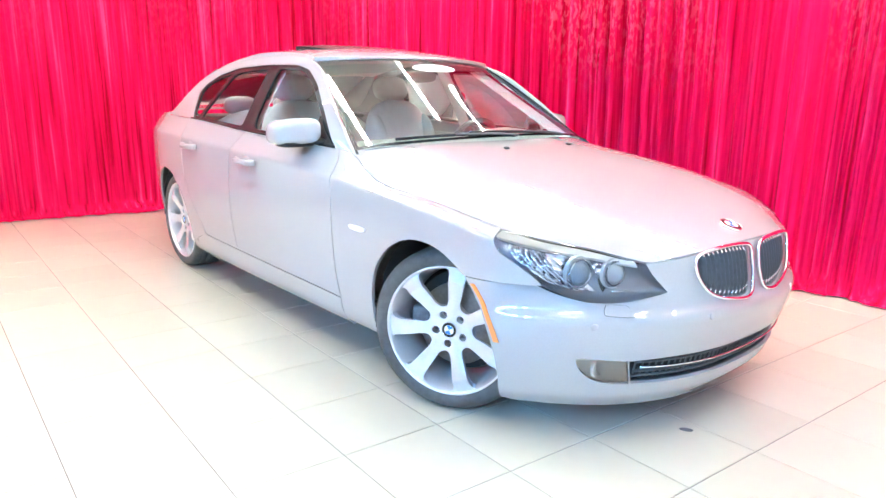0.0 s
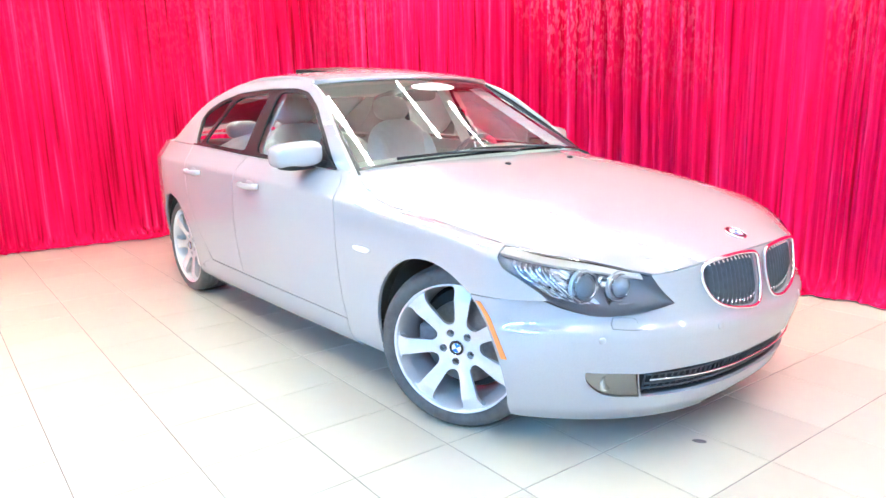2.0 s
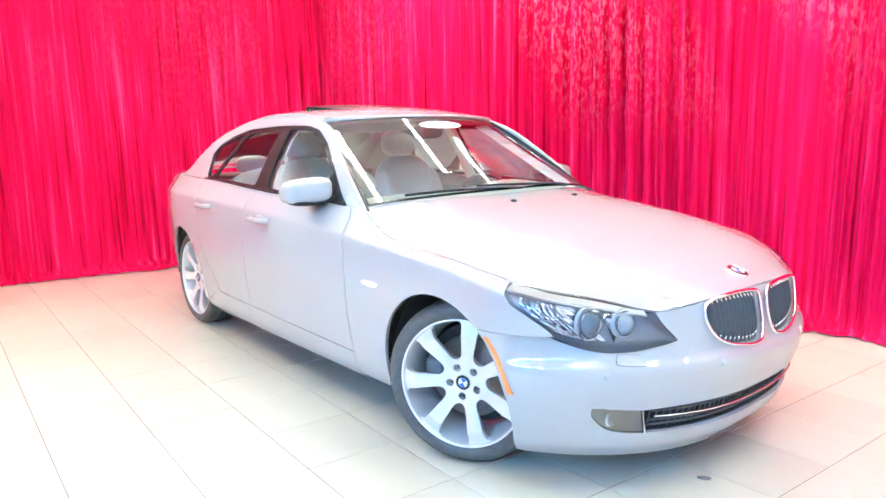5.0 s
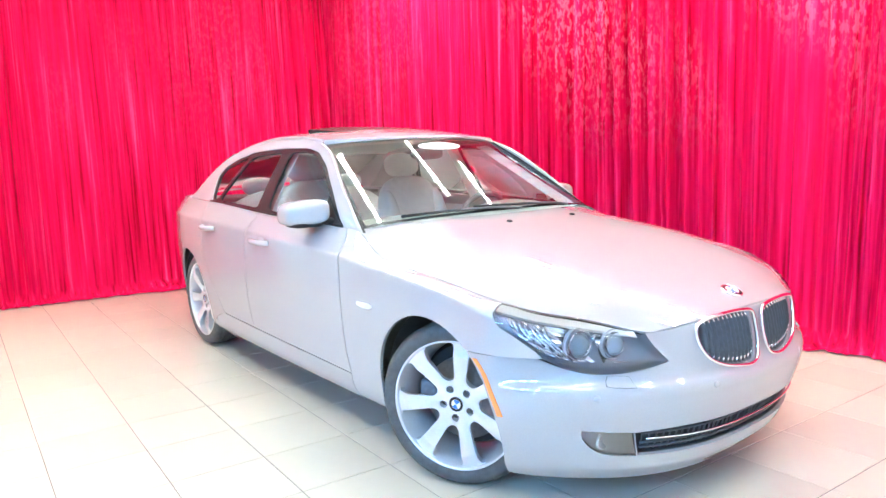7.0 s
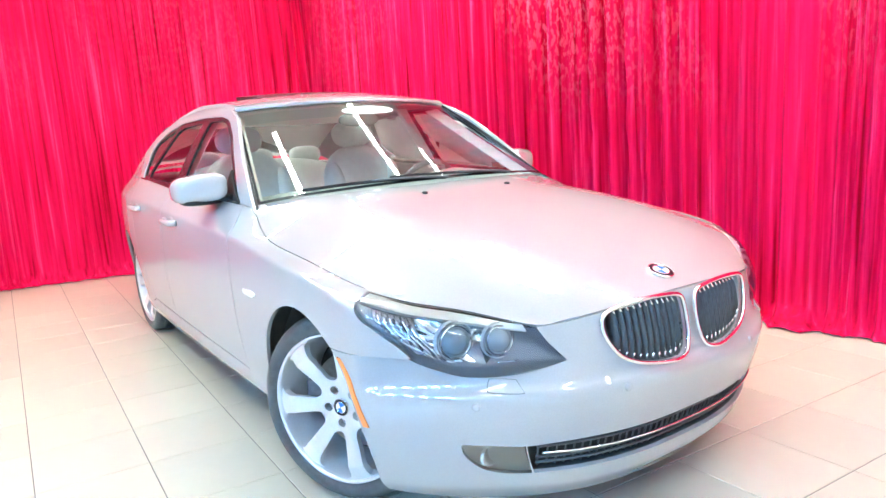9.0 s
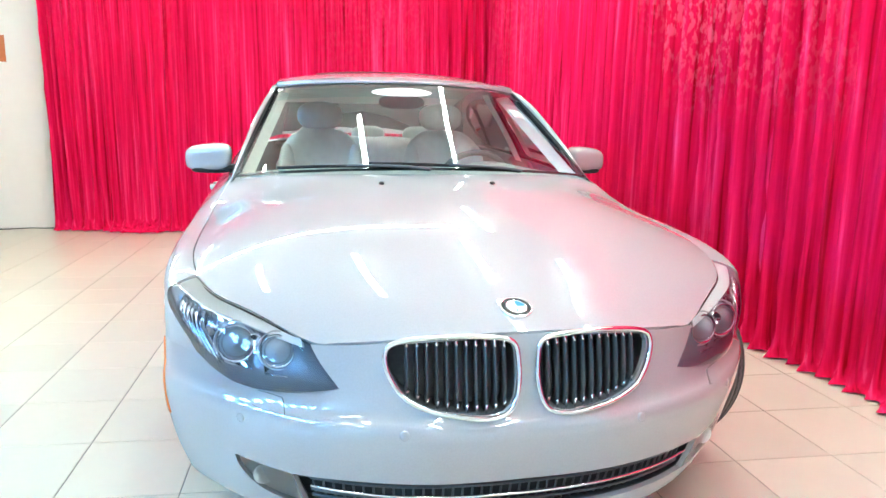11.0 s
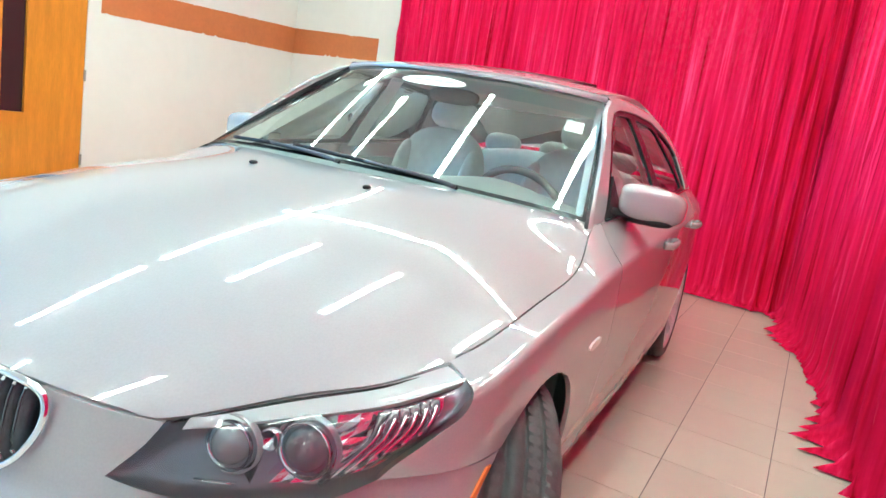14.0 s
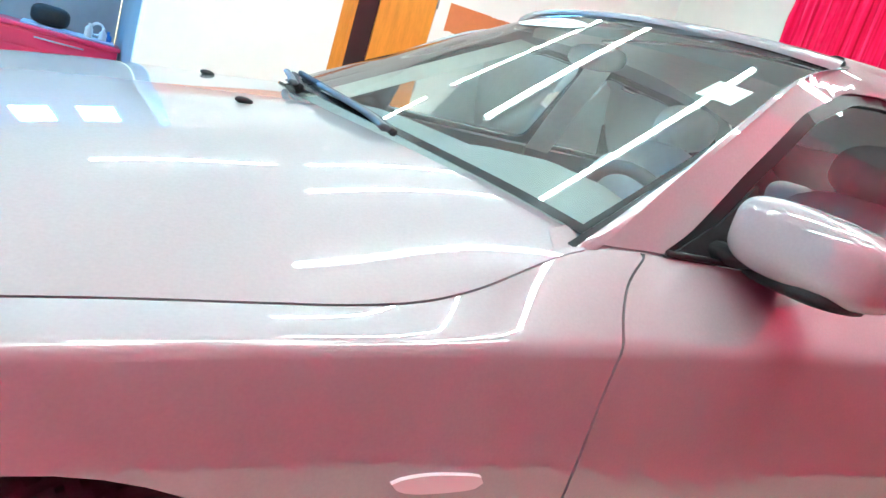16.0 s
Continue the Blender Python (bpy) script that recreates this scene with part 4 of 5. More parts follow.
DOOR_M = [(-1.63, 0.992), (-1.675, 0.90), (-1.70, 0.75), (-1.71, 0.55), (-1.70, 0.335)]
DOOR_R = [(-2.46, 1.028), (-2.44, 0.95), (-2.425, 0.80), (-2.40, 0.66), (-2.33, 0.54), (-2.23, 0.44), (-2.17, 0.362)]


def sill_z(x):
    return 0.312 - 0.028 * (x + 0.6) / 1.5


def shifted(line, dx):
    return [(x + dx, z) for x, z in line]


FOLD = [(x, min(crease_z(x), top_z(x) - 0.01)) for x in np.linspace(-3.84, 0.45, 120)]
for s in (-1, 1):
    f = side(s)
    out = (0, s, 0)
    df, dm, dr = (np.array(lifted(curve(d, 6))) for d in (DOOR_F, DOOR_M, DOOR_R))
    # front fender
    upper = [(x, along(x, top_z(x)) - 0.001) for x in np.linspace(-0.73, 0.305, 60)]
    lamp_back = curve([(0.305, along(0.305, top_z(0.305)) - 0.001), (0.352, 0.725), (0.408, 0.680), (0.462, 0.636), (0.488, 0.606)], 6)
    seam_low = [(0.40, 0.606), (0.30, 0.606), (math.sqrt(ARCH_R ** 2 - (0.606 - HUB_Z) ** 2), 0.606)]
    arch = ring_arch(0.0, ARCH_R, 0.606, 0.24)
    loop = [*upper, *lamp_back[1:], *seam_low, *arch[1:], (-0.36, 0.205), (-0.45, 0.205), (-0.618, 0.205), *shifted(df[::-1], GAP)]
    fender = part("front_fender", sheet([loop], f, 0.013, 0.014, out, FOLD), PAINT, car)
    # doors
    belt_f = [(x, along(x, top_z(x)) - 0.002) for x in np.linspace(-1.628, -0.74, 24)]
    loop = [*shifted(dm, GAP), *[(x, sill_z(x) + 0.003) for x in np.linspace(-1.69, -0.625, 20)], *shifted(df[::-1], -GAP), *belt_f[::-1]]
    door_f = part("front_door", sheet([loop], f, 0.018, 0.014, out, FOLD), PAINT, car)
    belt_r = [(x, along(x, top_z(x)) - 0.002) for x in np.linspace(-2.455, -1.64, 24)]
    loop = [*shifted(dr, GAP), *[(x, sill_z(x) + 0.003) for x in np.linspace(-2.16, -1.705, 10)], *shifted(dm[::-1], -GAP), *belt_r[::-1]]
    door_r = part("rear_door", sheet([loop], f, 0.026, 0.014, out, FOLD), PAINT, car)
    # inner sill behind the joints
    loop = [(x, sill_z(x) + 0.05) for x in np.linspace(-2.40, -0.60, 20)] + [(x, sill_z(x) - 0.06) for x in np.linspace(-0.60, -2.42, 20)]
    part("inner_sill", sheet([loop], lambda x, z: f(x, z) - Vector((0, s * 0.017, 0)), 0.05, 0.0, out), PAINT, car)
    # rocker panel
    loop = [*[(x, sill_z(x) - 0.003) for x in np.linspace(-2.165, -0.623, 30)], (-0.623, 0.165), (-1.4, 0.165), (-2.42, 0.17), (-2.438, 0.234), (-2.30, 0.301)]
    part("rocker_panel", sheet([loop], f, 0.026, 0.014, out), PAINT, car)
    # rear quarter
    arch = ring_arch(REAR_X, 0.372, 0.235, 0.235)
    belt_q = [(x, along(x, top_z(x)) - 0.001) for x in np.linspace(-3.80, -2.465, 30)]
    loop = [*belt_q, *shifted(dr[1:], -GAP), (-2.172, sill_z(-2.172) + 0.002), (-2.30, 0.303), *arch, (-3.3, 0.22), (-3.65, 0.24), (-3.80, 0.40), (-3.84, 0.66), (-3.83, 0.90)]
    part("rear_quarter", sheet([loop], f, 0.03, 0.014, out, FOLD), PAINT, car)
    # side repeater, marker lamp, handles
    bm = sheet([curve([(-0.36, 0.668), (-0.40, 0.678), (-0.47, 0.676), (-0.487, 0.668), (-0.47, 0.656), (-0.39, 0.654)], 5, True)], lambda x, z: f(x, z) + Vector((0, s * 0.006, 0)), 0.012, 0.008, out)
    part("side_repeater", bm, WHITE, fender, "small clear side repeater lamp")
    bm = bmesh.new()
    pts_a, pts_b = [], []
    for z in np.linspace(0.585, 0.40, 12):
        ax = math.sqrt(ARCH_R ** 2 - (z - HUB_Z) ** 2) + 0.013
        y = 0.88 + (nose_x(z) - 0.62 * 0.88 ** 2.6 - ax) / 1.25
        pts_a.append(on_nose(s * y, z, 0.004))
        pts_b.append(on_nose(s * (y - 0.014), z, 0.004))
    bm = grid_mesh([pts_a, pts_b], (0.4, s, 0), 0.008)
    part("marker_lamp", bm, AMBER, bumper, "slim amber side marker")
    for hx, d in ((-1.465, door_f), (-2.26, door_r)):
        hz = crease_z(hx) - 0.037
        bm = bmesh.new()
        c = f(hx, hz)
        m = Matrix.Translation((hx, c.y, hz))
        line = [m @ Vector((dx, s * oy, 0.0)) for dx, oy in ((0.105, 0.004), (0.09, 0.022), (0.05, 0.032), (-0.02, 0.034), (-0.08, 0.028), (-0.105, 0.006))]
        tube(bm, curve(line, 5), 0.0125, 10, flat=1.25)
        h = part("door_handle", bm, PAINT, d, "silver pull handle")
        bm = bmesh.new()
        blob(bm, (hx - 0.005, c.y - s * 0.004, hz - 0.004), (0.06, 0.009, 0.03), (2.2, 2.2))
        part("recess", bm, PAINT, d)


# headlamps
for s in (-1, 1):
    up = [(x + 0.003, s * (y + 0.003), hood_z(x, y) - 0.004) for x, y in curve([(x, y) for x, y in SEAM_HOOD[7:]][::-1], 8)]
    nz = nose()
    inner = [up[-1]] + [tuple(nz(s * y, z)) for y, z in curve(head_in, 8)[1:]]
    lowp = [tuple(nz(s * y, z)) for y, z in curve(head_low, 6)]
    outer = [tuple(side(s)(x, z)) for x, z in curve([(0.488, 0.606), (0.462, 0.636), (0.408, 0.680), (0.352, 0.725), (0.307, along(0.307, top_z(0.307)) - 0.002)], 6)]
    # patch between the upper edge (tip to inner top) and the lower edge (outer foot to inner low)
    low_rev = lowp[::-1]
    outer_rev = outer[::-1]
    g = patch(up, low_rev, outer_rev, inner, 28, 16, (0.018, s * 0.010, 0.006))
    lamp = part("headlamp", grid_mesh(g, (1, s, 0.3)), LENS, car, "large clear headlamp with twin round projectors")
    back_dir = Vector((-0.7, -s * 0.35, -0.1))
    depth = [[Vector(p) + back_dir * 0.075 * (math.sin(math.pi * min(max(j / 16, 0.0), 1)) ** 0.5) * (math.sin(math.pi * min(max(i / 28, 0), 1)) ** 0.4) - Vector((0.003, s * 0.003, 0.002)) for i, p in enumerate(row)] for j, row in enumerate(g)]
    part("housing", grid_mesh(depth, (1, s, 0.3)), LAMP_DARK, lamp)

    def lamp_at(u, v):
        a = g[int(round(v * 16))][int(round(u * 28))]
        return Vector(a)
    # bright brow along the upper edge
    brow = [[Vector(g[j][i]) - Vector((0.007, s * 0.004, 0.003)) for i in range(0, 27)] for j in (0, 1, 2, 3)]
    bm = grid_mesh(brow, (1, s, 0.5), 0.01)
    part("brow", bm, mat("brow_silver", (0.90, 0.91, 0.92), 0.35, 0.0), lamp, "silver brow strip")
    # projectors
    for u, v, r, tone in ((0.50, 0.50, 0.050, 0.40), (0.74, 0.46, 0.044, 0.62)):
        p = lamp_at(u, v) + back_dir * 0.046
        m = Matrix.Translation(p) @ Vector((1.0, s * 0.16, 0.05)).to_track_quat("Z", "Y").to_matrix().to_4x4()
        bm = bmesh.new()
        lathe(bm, [(r * 0.74, 0.0), (r * 0.80, 0.006), (r * 0.92, 0.012), (r * 0.98, 0.010), (r * 1.0, -0.012)], 32, m)
        ring = part("projector_ring", bm, LAMP_SILVER, lamp)
        bm = bmesh.new()
        lathe(bm, [(r * 0.74, 0.0), (r * 0.72, 0.010), (r * 0.55, 0.022), (r * 0.3, 0.030), (0.001, 0.033)], 28, m)
        part("projector_lens", bm, mat("projector_glass", (tone, tone * 1.08, tone * 1.15), 0.03, 0.0, coat=1.0, spec=1.0), lamp)
        bm = bmesh.new()
        lathe(bm, [(r * 1.08, -0.012), (r * 1.11, 0.002), (r * 1.16, 0.002), (r * 1.18, -0.012)], 32, m)
        part("light_ring", bm, mat("corona_ring", (0.75, 0.78, 0.82), 0.25, 0.3), lamp)
    # small position lamp between them
    p = lamp_at(0.63, 0.40) + back_dir * 0.03
    m = Matrix.Translation(p) @ Vector((1.0, s * 0.16, 0.05)).to_track_quat("Z", "Y").to_matrix().to_4x4()
    bm = bmesh.new()
    lathe(bm, [(0.001, -0.008), (0.010, -0.004), (0.016, 0.006), (0.018, 0.007), (0.019, -0.008)], 24, m)
    part("position_lamp", bm, LAMP_SILVER, lamp)
    # faceted chrome reflector of the turn lamp
    frng = random.Random(5)
    facets = [[Vector(depth[j][i]) - back_dir * (0.012 + 0.006 * frng.random()) for i in range(3, 15)] for j in range(4, 14)]
    part("turn_bowl", grid_mesh(facets, (1, s, 0.3)), LAMP_SILVER, lamp, smooth=False)
    # stepped side reflectors
    for k in range(7):
        u = 0.16 + 0.028 * k
        v0, v1 = 0.24 + 0.0 * k, 0.52 + 0.05 * k
        line = [lamp_at(u, v) + back_dir * 0.018 for v in np.linspace(v0, min(v1, 0.8), 6)]
        bm = bmesh.new()
        tube(bm, line, 0.009, 6, flat=0.5)
        part("reflector_step", bm, LAMP_SILVER, lamp)
    # amber bulb of the turn lamp and a bright lower strip
    bm = bmesh.new()
    blob(bm, lamp_at(0.30, 0.50) + back_dir * 0.05, (0.012, 0.012, 0.012), (2.0, 2.0), 14, 10)
    part("bulb", bm, mat("bulb_glass", (0.72, 0.66, 0.58), 0.1, 0.0, coat=1.0), lamp)
    bm = bmesh.new()
    tube(bm, [lamp_at(u, 0.80) + back_dir * 0.03 for u in (0.62, 0.66, 0.70, 0.74)], 0.004, 6, flat=0.6)
    part("lower_strip", bm, LAMP_SILVER, lamp)

# hood badge
def badge(name, parent, m, r):
    bm = bmesh.new()
    lathe(bm, [(r * 1.0, -0.004), (r * 1.0, 0.003), (r * 0.95, 0.005), (r * 0.93, 0.003)], 40, m)
    part(name, bm, CHROME, parent, "round badge in black, blue and white")
    b = parent
    bm = bmesh.new()
    lathe(bm, [(r * 0.94, 0.0035), (r * 0.62, 0.0045)], 40, m)
    part("band", bm, BLACK_GLOSS, b)
    bm = bmesh.new()
    lathe(bm, [(r * 0.66, 0.004), (r * 0.62, 0.0055), (r * 0.59, 0.004)], 40, m)
    part("inner_ring", bm, CHROME, b)
    for k in range(4):
        bm = bmesh.new()
        c = bm.verts.new(m @ Vector((0, 0, 0.005)))
        rim = [bm.verts.new(m @ Vector((r * 0.61 * math.cos(a), r * 0.61 * math.sin(a), 0.0045))) for a in np.linspace(k * math.pi / 2, (k + 1) * math.pi / 2, 9)]
        for a, b2 in zip(rim, rim[1:]):
            bm.faces.new((c, a, b2))
        part("quadrant", bm, BLUE if k % 2 == 0 else WHITE, b)


e = 0.01
n = (hood_at(0.7 + e, 0) - hood_at(0.7 - e, 0)).cross(hood_at(0.7, e) - hood_at(0.7, -e)).normalized()
if n.z < 0:
    n = -n
badge("badge", hood, Matrix.Translation(hood_at(0.70, 0) + n * 0.004) @ n.to_track_quat("Z", "Y").to_matrix().to_4x4(), 0.041)
for s in (-1, 1):
    p = hood_at(-0.265, s * 0.215)
    bm = bmesh.new()
    blob(bm, p + Vector((0, 0, 0.004)), (0.017, 0.010, 0.007), (2.2, 2.0), 14, 8)
    part("washer_nozzle", bm, BLACK_PLASTIC, hood)


# ---- cabin of the car ----
roof_c = spline([(-1.0, 1.365), (-1.07, 1.388), (-1.3, 1.432), (-1.6, 1.459), (-1.85, 1.464), (-2.2, 1.434), (-2.6, 1.355), (-2.75, 1.305)])


def roof_at(x, y):
    return Vector((x, y, roof_c(x) - 0.048 * (abs(y) / 0.6) ** 2.2))


def upper_y(x, z):
    """The side of the cabin between belt and roof rail."""
    zt = top_z(x)
    yt = top_y(x) - 0.004
    if z <= 1.33:
        u = (z - zt) / (1.33 - zt)
        return yt - (yt - 0.63) * max(u, -0.2) * (0.85 + 0.15 * u)
    u = (z - 1.33) / 0.075
    return 0.63 - 0.015 * u - 0.035 * u ** 2


def cabin(s, inset=0.0):
    return lambda x, z: Vector((x, s * (upper_y(x, z) - inset), z))


WS_BASE = [(-0.635, 0.772, 0.962), (-0.575, 0.64, 0.98), (-0.49, 0.38, 0.998), (-0.445, 0.17, 1.006), (-0.435, 0.0, 1.008)]
WS_TOP = [(-1.27, 0.604, 1.352), (-1.19, 0.46, 1.366), (-1.11, 0.22, 1.376), (-1.085, 0.0, 1.380)]


def both(line):
    h = curve(line, 8)
    g = h[:-1][::-1].copy()
    g[:, 1] *= -1
    return np.vstack([h, g])


ws_base, ws_top = both(WS_BASE), both(WS_TOP)
ws = patch(ws_base, ws_top, [ws_base[0], ws_top[0]], [ws_base[-1], ws_top[-1]], 40, 24)
glass = part("windscreen", grid_mesh(ws, (1, 0, 1)), GLASS, car, "greenish windscreen reflecting ceiling tubes")
glass.visible_shadow = False
# shade band at the top and dark printed border at the edges
band = [[Vector(p) - Vector((0.003, 0, 0.003)) for p in row[1:-1]] for row in ws[20:24]]
sb = part("shade_band", grid_mesh(band, (1, 0, 1)), GLASS_BAND, glass)
sb.visible_shadow = False
for rows in ([ws[0], ws[0] + 0.6 * (np.array(ws[1]) - ws[0])], [[r[0] for r in ws], [r[1] + 0.7 * (r[0] - r[1]) for r in ws]], [[r[-1] for r in ws], [r[-2] + 0.7 * (r[-1] - r[-2]) for r in ws]]):
    bm = grid_mesh([[Vector(p) + Vector((0.001, 0, 0.002)) for p in row] for row in rows], (1, 0, 1))
    part("black_border", bm, BLACK_GLOSS, glass)

# roof skin
RAIL_Y = 0.570
edge = [(x, RAIL_Y + 0.012 * math.sin(math.pi * (x + 1.25) / -1.25)) for x in np.linspace(-1.275, -2.50, 30)]
front_edge = [(p[0] - 0.006, p[1]) for p in curve(WS_TOP, 8)][::-1]
rear_top = [(-2.50, 0.55), (-2.60, 0.4), (-2.66, 0.2), (-2.68, 0.0)]
half = [(y, x) for x, y in [*front_edge, *edge[1:], *curve(rear_top, 6)[1:]]]
# painted lip between windscreen and roof skin
lip_a = [Vector(p) + Vector((-0.004, 0, 0.004)) for p in ws_top]
lip_b = [roof_at(p[0] - 0.012, p[1]) - Vector((0, 0, 0.0005)) for p in ws_top]
lip = [[a.lerp(b, t) + Vector((0.7, 0, 0.7)) * 0.006 * math.sin(math.pi * t) for a, b in zip(lip_a, lip_b)] for t in (0, 0.25, 0.5, 0.75, 1)]
part("roof_lip", grid_mesh(lip, (1, 0, 1), 0.0), PAINT, car)
SUNROOF = [(0.0, -1.42), (0.36, -1.44), (0.40, -1.48), (0.40, -1.86), (0.36, -1.90), (0.0, -1.91)]
sun_half = np.vstack([curve(SUNROOF[:2], 4), curve(SUNROOF[1:3], 4)[1:], curve(SUNROOF[2:4], 4)[1:], curve(SUNROOF[3:5], 4)[1:], curve(SUNROOF[4:], 4)[1:]])
sun_loop = mirrored(sun_half)[:, ::-1]
roof = part("roof", sheet([mirrored(half)[:, ::-1], sun_loop], roof_at, 0.03, 0.012, (0, 0, 1)), PAINT, car, "silver roof with a dark glass sunroof")
sun_in = 0.985 * (sun_loop - sun_loop.mean(0)) + sun_loop.mean(0)
part("sunroof", sheet([sun_in], lambda x, y: roof_at(x, y) + Vector((0, 0, -0.002 + 0.05 * (-1.42 - x))), 0.03, 0.04, (0, 0, 1)), BLACK_GLOSS, roof, "dark sunroof glass tilted up at the back")

# glazed area outline of the side, and its three panes
DLO = [(-0.775, 0.962), (-1.60, 0.998), (-2.435, 1.034), (-2.475, 1.075), (-2.545, 1.19), (-2.50, 1.245), (-2.36, 1.300), (-2.15, 1.338), (-1.75, 1.352), (-1.42, 1.345), (-1.27, 1.318), (-1.12, 1.245), (-0.95, 1.11), (-0.83, 1.0)]
PANE_F = [(-0.84, 0.985), (-1.20, 0.997), (-1.585, 1.012), (-1.625, 1.325), (-1.45, 1.325), (-1.31, 1.305), (-1.16, 1.235), (-0.99, 1.105), (-0.90, 1.025)]
PANE_R = [(-1.715, 1.018), (-2.0, 1.03), (-2.315, 1.043), (-2.16, 1.29), (-2.08, 1.312), (-1.735, 1.328)]
PANE_Q = [(-2.355, 1.046), (-2.425, 1.05), (-2.455, 1.08), (-2.515, 1.19), (-2.48, 1.235), (-2.34, 1.28), (-2.20, 1.308)]


def rounded(pts, n=5, soft=0.16):
    """A polygon with softened corners."""
    p = np.array(pts, float)
    out = []
    for i in range(len(p)):
        a, b, c = p[i - 1], p[i], p[(i + 1) % len(p)]
        q0, q1 = b + (a - b) * soft, b + (c - b) * soft
        for t in np.linspace(0, 1, n):
            out.append((1 - t) ** 2 * q0 + 2 * t * (1 - t) * b + t * t * q1)
    return np.array(out)


for s in (-1, 1):
    out = (0, s, 0.2)
    # painted cabin side: pillars and rail round the glazed area
    top_rail = [(x, roof_at(x, RAIL_Y + 0.012 * math.sin(math.pi * (x + 1.25) / -1.25)).z - 0.016) for x in np.linspace(-1.28, -2.50, 24)]
    a_edge = curve([(-0.665, 0.958), (-0.80, 1.075), (-0.97, 1.205), (-1.12, 1.305), (-1.28, top_rail[0][1])], 6)
    c_edge = curve([(-2.50, top_rail[-1][1]), (-2.63, 1.265), (-2.78, 1.17), (-2.93, 1.082), (-3.08, 1.036)], 6)
    belt = [(x, top_z(x) + 0.002) for x in np.linspace(-3.06, -0.70, 50)]
    loop = [*a_edge, *top_rail[1:], *c_edge[1:], *belt]
    pillar = part("cabin_side", sheet([loop, rounded(DLO)], cabin(s), 0.024, 0.010, out), PAINT, car)
    # black frame with the panes in it
    panes = [rounded(PANE_F), rounded(PANE_R, 5, 0.1), rounded(PANE_Q)]
    part("window_frame", sheet([1.004 * (rounded(DLO) - rounded(DLO).mean(0)) + rounded(DLO).mean(0), *panes], cabin(s, 0.006), 0.024, 0.012, out), BLACK_GLOSS, pillar, "glossy black window surround")
    for nm, p in zip(("front_window", "rear_window", "quarter_window"), panes):
        big = 1.01 * (p - p.mean(0)) + p.mean(0)
        w = part(nm, sheet([big], cabin(s, 0.014), 0.05, 0.0, out), GLASS_SIDE, pillar)
        w.visible_shadow = False
    # bright line under the windows
    bm = bmesh.new()
    tube(bm, [Vector((x, s * (top_y(x) + 0.002), top_z(x) + 0.006)) for x in np.linspace(-2.44, -0.78, 40)], 0.005, 6, flat=1.2)
    part("belt_moulding", bm, BLACK_GLOSS, pillar)
    # pillar face between windscreen and cabin side
    ws_side = [r[0] if s > 0 else r[-1] for r in ws]
    cab_edge = [cabin(s)(x, z) for x, z in a_edge]
    cab_edge = [cab_edge[int(round(k))] for k in np.linspace(0, len(cab_edge) - 1, 25)]
    # the foot of the pillar runs on under the fender's edge
    ws_side = [Vector(ws_side[0]) + (Vector(ws_side[0]) - Vector(ws_side[2])).normalized() * 0.07, *ws_side]
    cab_edge = [cab_edge[0] + (cab_edge[0] - cab_edge[2]).normalized() * 0.07, *cab_edge]
    rows = []
    for k in range(7):
        t = k / 6
        row = []
        for a, b in zip(ws_side, cab_edge):
            a, b = Vector(a) + Vector((0.0, 0.0, 0.002)), Vector(b)
            bul = 0.004 * math.sin(math.pi * t)
            row.append(a.lerp(b, t) + Vector((0.5, s * 0.8, 0.4)).normalized() * bul)
        rows.append(row)
    part("windscreen_pillar", grid_mesh(rows[2:], (1, s, 0.4), 0.008), PAINT, pillar)
    part("windscreen_seal", grid_mesh(rows[:3], (1, s, 0.4), 0.004), BLACK_PLASTIC, pillar)
    # rail between cabin side and roof skin
    rows = []
    for k in range(7):
        t = k / 6
        row = []
        for x, z in top_rail:
            a = cabin(s)(x, z)
            b = roof_at(x, RAIL_Y + 0.012 * math.sin(math.pi * (x + 1.25) / -1.25))
            b = Vector((b.x, s * b.y, b.z))
            row.append(a.lerp(b, t) + Vector((0, s * 0.5, 0.85)).normalized() * 0.009 * math.sin(math.pi * t))
        rows.append(row)
    rows.append([p + Vector((0, -s * 0.03, -0.012)) for p in rows[-1]])
    part("roof_rail", grid_mesh(rows, (0, s, 1), 0.0), PAINT, pillar)
    # door mirror
    mc = Vector((-0.972, s * 0.905, 1.026))
    bm = bmesh.new()
    blob(bm, mc, (0.078, 0.103, 0.060), (4.4, 3.6), 40, 24)
    for v in bm.verts:
        q = (v.co.y * s - 0.905) / 0.112
        v.co.z -= 0.010 * q - 0.004
        v.co.x -= 0.042 * q
        v.co.z -= 0.004 * max(0.0, q) * (1 if v.co.z > mc.z else -1)
        flat = mc.x - 0.02 - 0.042 * q
        if v.co.x < flat:
            v.co.x = flat - (flat - v.co.x) * 0.25
    mirror = part("door_mirror", bm, PAINT, car, "silver door mirror on a dark arm")
    bm = bmesh.new()
    blob(bm, mc + Vector((-0.035, 0, 0.0)), (0.006, 0.095, 0.043), (3, 3), 28, 14)
    for v in bm.verts:
        q = (v.co.y * s - 0.905) / 0.112
        v.co.z -= 0.010 * q - 0.004
        v.co.x -= 0.042 * q
    part("mirror_glass", bm, MIRROR, mirror)
    bm = bmesh.new()
    blob(bm, mc + Vector((-0.004, -s * 0.012, -0.052)), (0.066, 0.088, 0.016), (3, 3), 28, 10)
    part("mirror_foot", bm, BLACK_PLASTIC, mirror)
    bm = bmesh.new()
    tube(bm, [(-0.90, s * 0.775, 0.985), (-0.915, s * 0.82, 0.985), (-0.94, s * 0.87, 0.998)], [0.034, 0.028, 0.022], 12, flat=0.55)
